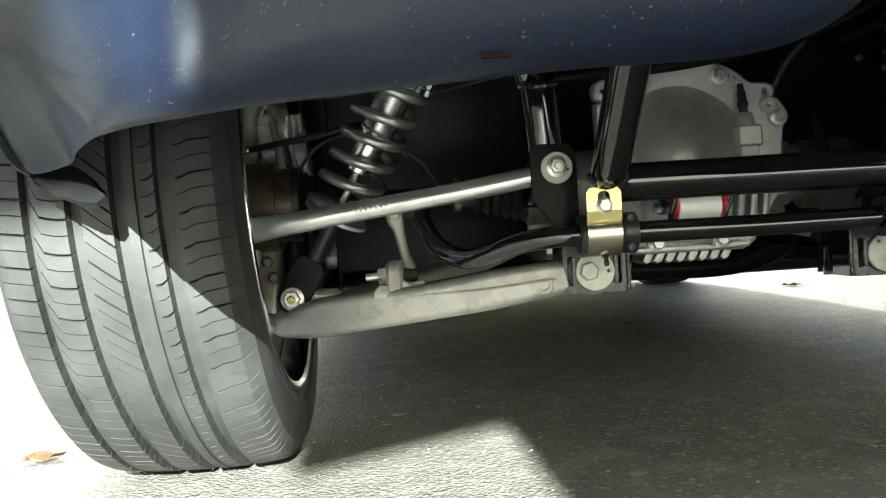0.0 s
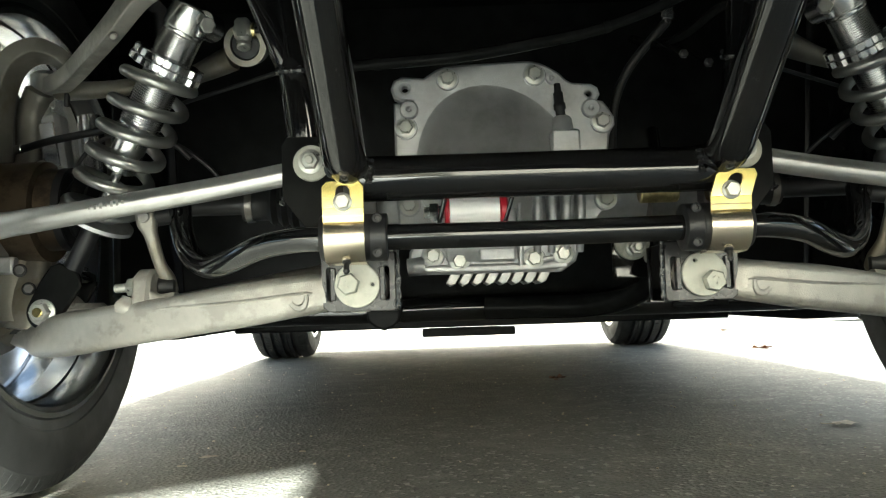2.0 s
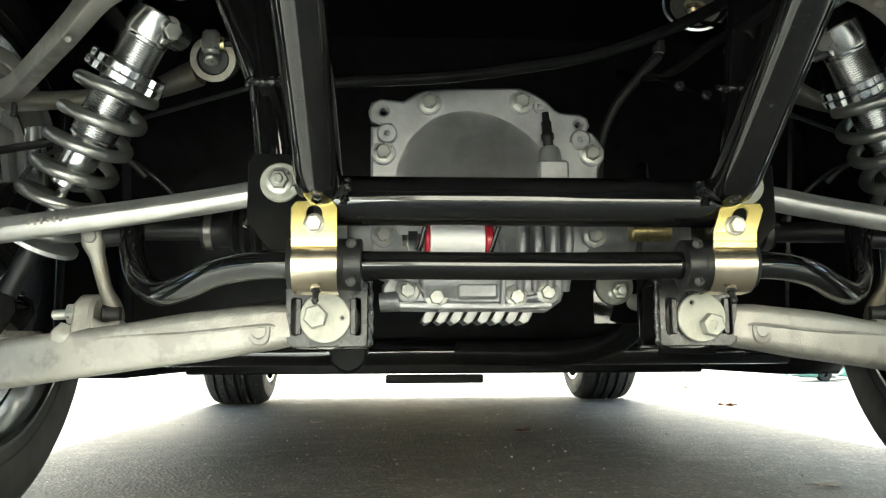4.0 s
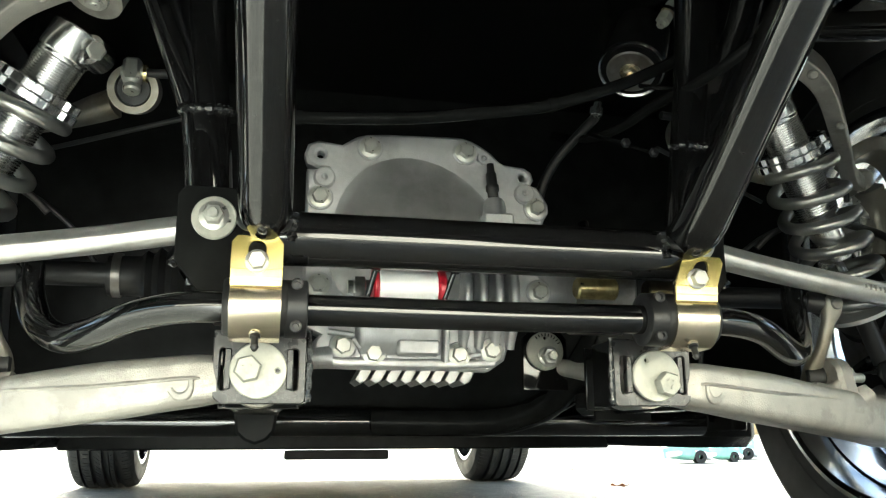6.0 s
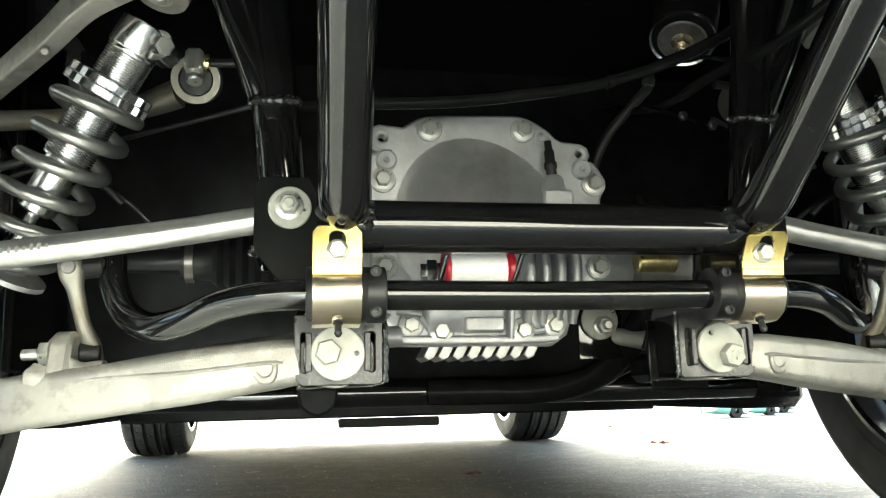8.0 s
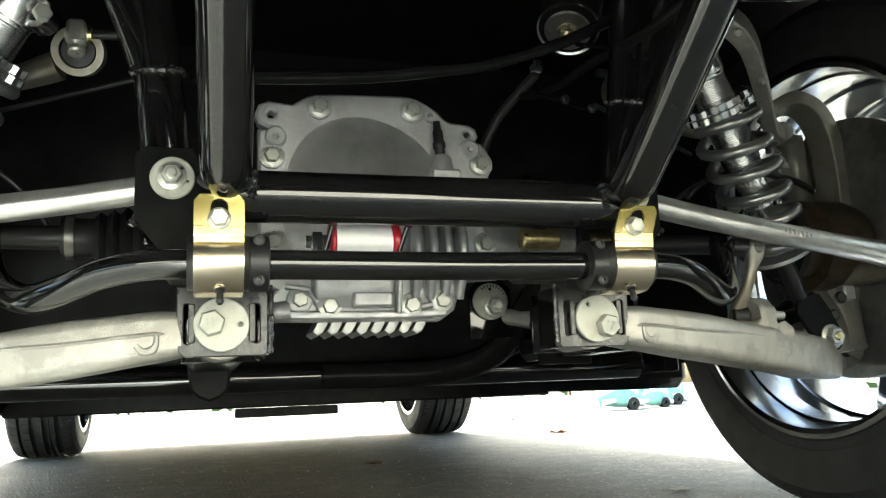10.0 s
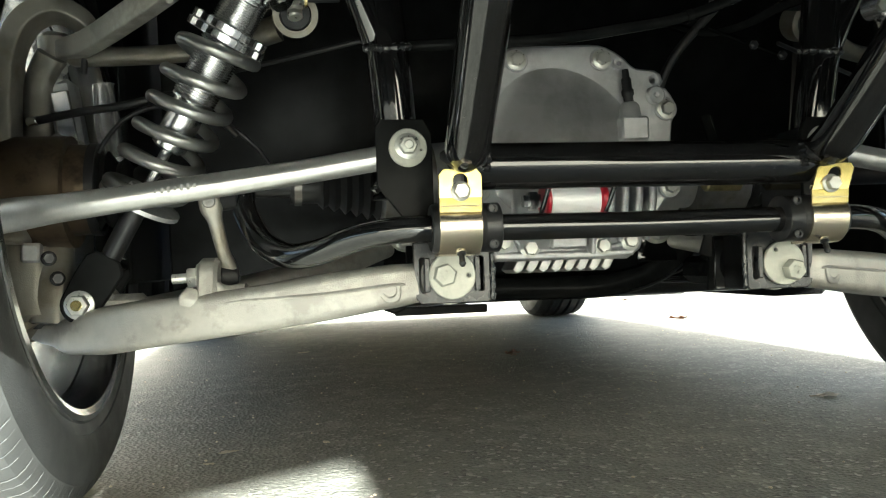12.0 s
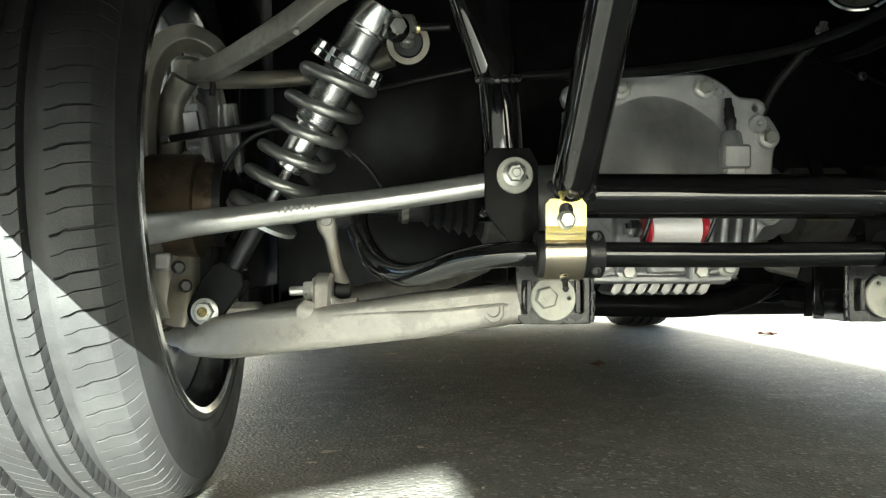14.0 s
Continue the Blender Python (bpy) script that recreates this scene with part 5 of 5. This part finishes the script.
br = thing("pump_fitting", (0.167, 0.16, 0.33), "tarnished brass pump fitting behind the frame tubes", "fitting")
part("fitting_body", rod((0.145, 0.165, 0.352), (0.192, 0.165, 0.352), 0.012, 24, 0.002), TARNISH, br)
part("fitting_stalk", rod((0.17, 0.165, 0.36), (0.18, 0.22, 0.44), 0.008, 14), BLACK, br)

# ---- fuel filter and hoses ----
ff = thing("fuel_filter", (0.25, 0.2, 0.66), "silver fuel filter with brass fittings under the floor", "fuel filter")
fa = Vector((0.35, 0.35, 0.85)).normalized()
fc = Vector((0.257, 0.234, 0.643))
part("filter_can", lathe([(0, 0.016), (0.003, 0.038), (0.008, 0.042), (0.085, 0.042), (0.095, 0.032), (0.10, 0.014)], fc + fa * 0.016, fa, 40), MATT, ff, "dark filter can")
part("can_rim", lathe([(0.004, 0.0400), (0.002, 0.0425), (0.006, 0.0436), (0.009, 0.0425)], fc + fa * 0.016, fa, 44, closed=True), CHROME, ff, "bright crimped rim")
part("can_floor", lathe([(0, 0.010), (0, 0.030), (0.002, 0.032), (0.002, 0.010)], fc + fa * 0.0145, fa, 36, closed=True), STEEL, ff)
bolt(fc + fa * 0.016, -fa, 0.011, ff, STRAP, 1.3, 0.010, name="brass_fitting")
part("upper_fitting", lathe([(0, 0.0055), (0.006, 0.0055), (0.007, 0.0092), (0.018, 0.0092), (0.019, 0.0068), (0.026, 0.0068), (0.027, 0.0080), (0.036, 0.0080), (0.037, 0.0062), (0.070, 0.0062)], (0.266, 0.16, 0.681), (0.5, 0.0, 0.86), 6), ZINC, ff)
part("fitting_collar", lathe([(0, 0.0060), (0, 0.0098), (0.005, 0.0098), (0.005, 0.0060)], (0.2765, 0.16, 0.6990), (0.5, 0.0, 0.86), 24, closed=True), STRAP, ff, "yellow zinc collar")
part("lower_fitting", lathe([(0, 0.007), (0.006, 0.007), (0.007, 0.0095), (0.016, 0.0095), (0.017, 0.006), (0.024, 0.006)], (0.216, 0.255, 0.592), (0.2, -0.1, 1), 6), CHROME, ff)
h1 = thing("fuel_hose", (0.17, 0.27, 0.5), "grey braided fuel hose curving down from the filter", "hose")
part("hose", tube([(0.217, 0.255, 0.596), (0.195, 0.262, 0.572), (0.165, 0.275, 0.535), (0.148, 0.29, 0.49), (0.145, 0.31, 0.42)], 0.0062, 14), BRAID, h1)
h2 = thing("breather_hose", (0.1, 0.2, 0.55), "long black hose sagging under the boot floor", "hose")
part("hose", tube([(-0.26, 0.13, 0.505), (-0.165, 0.11, 0.506), (-0.068, 0.10, 0.509), (0.02, 0.10, 0.522), (0.10, 0.10, 0.538), (0.19, 0.10, 0.573), (0.28, 0.10, 0.622), (0.40, 0.10, 0.690), (0.48, 0.11, 0.735)], 0.0068, 14), MATT, h2)
for p, d in (((0.10, 0.10, 0.538), (0.9, 0.0, 0.30)), ((-0.165, 0.11, 0.506), (1, -0.1, 0.02)), ((0.28, 0.10, 0.622), (0.8, 0.0, 0.46))):
    part("hose_clamp", lathe([(-0.004, 0.0069), (-0.004, 0.0080), (0.004, 0.0080), (0.004, 0.0069)], p, d, 18, closed=True), MATT, h2)
h3 = thing("fuel_return_hose", (0.3, 0.2, 0.6), "second black hose under the boot floor", "hose")
part("hose", tube([(0.19, 0.34, 0.60), (0.20, 0.26, 0.565), (0.215, 0.19, 0.553), (0.232, 0.12, 0.558), (0.250, 0.030, 0.556), (0.278, -0.030, 0.576), (0.297, -0.07, 0.593), (0.36, -0.11, 0.64)], 0.0064, 14), MATT, h3)
# small bits on stems, added where only glints show under the floor
for p in ((0.254, 0.098, 0.568), (0.216, 0.104, 0.493), (0.196, 0.13, 0.512)):
    hc = thing("glint_bit", p, "small added bit imitating a glint under the floor", "clip", "hose clips")
    part("clip", lathe([(0, 0.004), (0.002, 0.0055), (0.006, 0.0055), (0.008, 0.003)], p, REAR, 6), SATIN, hc)
    part("glint_stem", rod(p, (p[0], p[1] + 0.10, p[2] + 0.05), 0.003, 8), MATT, hc)

# ---- things on the ground ----
rng = random.Random(11)


def leaf(c, size, mat, label, turn):
    ob = thing("leaf_or_light_fleck", (c[0], c[1], 0.001), label, "leaf", "fallen leaves")
    bmx = bmesh.new()
    n = 14
    top = []
    r = random.Random(int(c[0] * 1000))
    for k in range(n):
        a = 2 * math.pi * k / n
        rad = size * (0.45 + 0.55 * abs(math.cos(a * 0.5)) + r.uniform(-0.22, 0.22))
        x, y = rad * math.cos(a), 0.6 * rad * math.sin(a)
        top.append((x * math.cos(turn) - y * math.sin(turn), x * math.sin(turn) + y * math.cos(turn), 0.003 + size * (0.30 if mat is LEAF else 0.10) * r.random()))
    mid = bmx.verts.new((c[0], c[1], 0.004))
    vs = [bmx.verts.new((c[0] + x, c[1] + y, z)) for x, y, z in top]
    for k in range(n):
        bmx.faces.new((mid, vs[k - 1], vs[k]))
    bmesh.ops.solidify(bmx, geom=bmx.faces[:], thickness=0.0008)
    part("blade", bmx, mat, ob, smooth=20)
    if size < 0.02:
        return
    part("stalk", tube([(c[0], c[1], 0.004), (c[0] - size * 0.9 * math.cos(turn), c[1] - size * 0.9 * math.sin(turn), 0.004), (c[0] - size * 1.5 * math.cos(turn + 0.3), c[1] - size * 1.5 * math.sin(turn + 0.3), 0.008)], 0.0008, 6), mat, ob)


leaf((-1.010, 0.309), 0.042, LEAF, "curled brown dry leaf on the asphalt", 0.3)
leaf((0.215, 1.43), 0.040, LEAF, "dark brown dry leaf under the car", 1.2)
leaf((0.560, 0.548), 0.030, TAN_LEAF_FLECK, "pale tan dry leaf on the asphalt", 0.1)
leaf((1.135, 2.30), 0.045, LEAF, "small brown dry leaf in the sun", 2.2)
leaf((1.50, 3.76), 0.040, LEAF, "brown dry leaf in the sun", 0.9)
leaf((-0.168, 0.020), 0.016, TAN_LEAF_FLECK, "pale crumpled scrap of dry leaf", 0.4)
# the two scraps under the arm imitate flecks of light on the asphalt
leaf((-0.466, 0.440), 0.017, TAN_LEAF_FLECK, "pale leaf-like scrap imitating a light fleck under the arm", 0.2)
leaf((-0.480, 0.374), 0.011, TAN_LEAF_FLECK, "pale leaf-like sliver imitating a light fleck under the arm", 2.9)
leaf((-0.322, 0.456), 0.011, TAN_LEAF_FLECK, "small pale scrap of dry leaf", 1.9)
leaf((-0.356, 1.77), 0.020, TAN_LEAF_FLECK, "flat scrap of dry leaf under the car", 0.5)
# grit
bmx = bmesh.new()
for k in range(500):
    x, y = rng.uniform(-1.3, 1.3), rng.uniform(-0.7, 2.2)
    s = rng.uniform(0.0010, 0.0028)
    b = bmesh.ops.create_icosphere(bmx, subdivisions=1, radius=s, matrix=Matrix.Translation((x, y, s * 0.5)) @ Matrix.Diagonal((1, rng.uniform(0.6, 1.3), 0.6, 1)))
me = bpy.data.meshes.new("grit")
bmx.to_mesh(me)
bmx.free()
me.materials.append(TAN_LEAF_FLECK)
tagged(new("grit", me), "pale grit scattered over the asphalt", "grit", "", "stuff")

# teal clutter far ahead on the driveway
for c, s in (((2.72, 4.75), 0.34), ((3.12, 4.95), 0.28), ((3.52, 5.45), 0.36), ((3.9, 6.4), 0.4)):
    tc_ = thing("garden_toy", (c[0], c[1], 0), "teal and white plastic garden toy on the driveway", "toy", "garden toys")
    part("tub", loft([((c[0] - 0.5 * s, c[1], 0.20 * s), 0.5 * s, 0.22 * s), ((c[0] - 0.1 * s, c[1] - 0.05, 0.26 * s), 0.6 * s, 0.40 * s), ((c[0] + 0.25 * s, c[1], 0.22 * s), 0.5 * s, 0.26 * s), ((c[0] + 0.5 * s, c[1] + 0.05, 0.28 * s), 0.3 * s, 0.42 * s)], steps=5, corner=0.3), TEAL, tc_)
    part("rim", loft([((c[0] - 0.55 * s, c[1] - 0.28 * s, 0.16 * s), 0.2 * s, 0.12 * s), ((c[0], c[1] - 0.33 * s, 0.24 * s), 0.2 * s, 0.08 * s), ((c[0] + 0.4 * s, c[1] - 0.28 * s, 0.12 * s), 0.2 * s, 0.14 * s)], steps=4), WHITE, tc_)
    for k in (0.12,):
        part("wheel", lathe([(-0.03, 0.05 * s), (-0.03, 0.13 * s), (0.03, 0.13 * s), (0.03, 0.05 * s)], (c[0] + k * s, c[1] - 0.36 * s, 0.13 * s), (0, 1, 0), 20, closed=True), RUBBER, tc_)

# hedge beyond the driveway
def hedge(x0, y0, x1, y1, h, name_label, seed):
    r = random.Random(seed)
    ob = thing("hedge", ((x0 + x1) / 2, (y0 + y1) / 2, 0), name_label, "hedge", "hedges")
    v, f = [], []
    for k in range(2600):
        t = r.random()
        x, y = x0 + (x1 - x0) * t + r.gauss(0, 0.35), y0 + (y1 - y0) * t + r.gauss(0, 0.35)
        z = h * r.random() ** 0.8 * (0.85 + 0.25 * math.sin(t * 23 + seed))
        s = r.uniform(0.07, 0.16)
        a, b = Vector((r.uniform(-1, 1), r.uniform(-1, 1), r.uniform(-1, 1))).normalized(), Vector((r.uniform(-1, 1), r.uniform(-1, 1), r.uniform(-0.5, 1))).normalized()
        c = Vector((x, y, z)) - ob.location
        i = len(v)
        v += [c - a * s, c + b * s * 0.45, c + a * s, c - b * s * 0.45]
        f.append((i, i + 1, i + 2, i + 3))
    me = bpy.data.meshes.new("foliage")
    me.from_pydata(v, [], f)
    me.materials.append(GREEN)
    o = new("foliage", me)
    o.parent = ob
    tr = bmesh.new()
    for k in range(9):
        t = (k + 0.5) / 9
        p = Vector((x0 + (x1 - x0) * t, y0 + (y1 - y0) * t, 0))
        tr = join(tr, tube([p, p + Vector((0.03, 0.02, h * 0.5)), p + Vector((0.12, -0.05, h * 0.9))], 0.03, 8))
    part("stems", tr, LEAF, ob)


hedge(7.5, -4.0, 8.5, 12.0, 2.2, "yellow-green garden hedge beside the driveway", 5)
hedge(-8.0, -3.0, -8.5, 12.0, 2.2, "garden hedge along the far side of the driveway", 6)
hedge(-8.0, 16.0, 8.5, 16.0, 2.4, "garden hedge at the end of the driveway", 7)
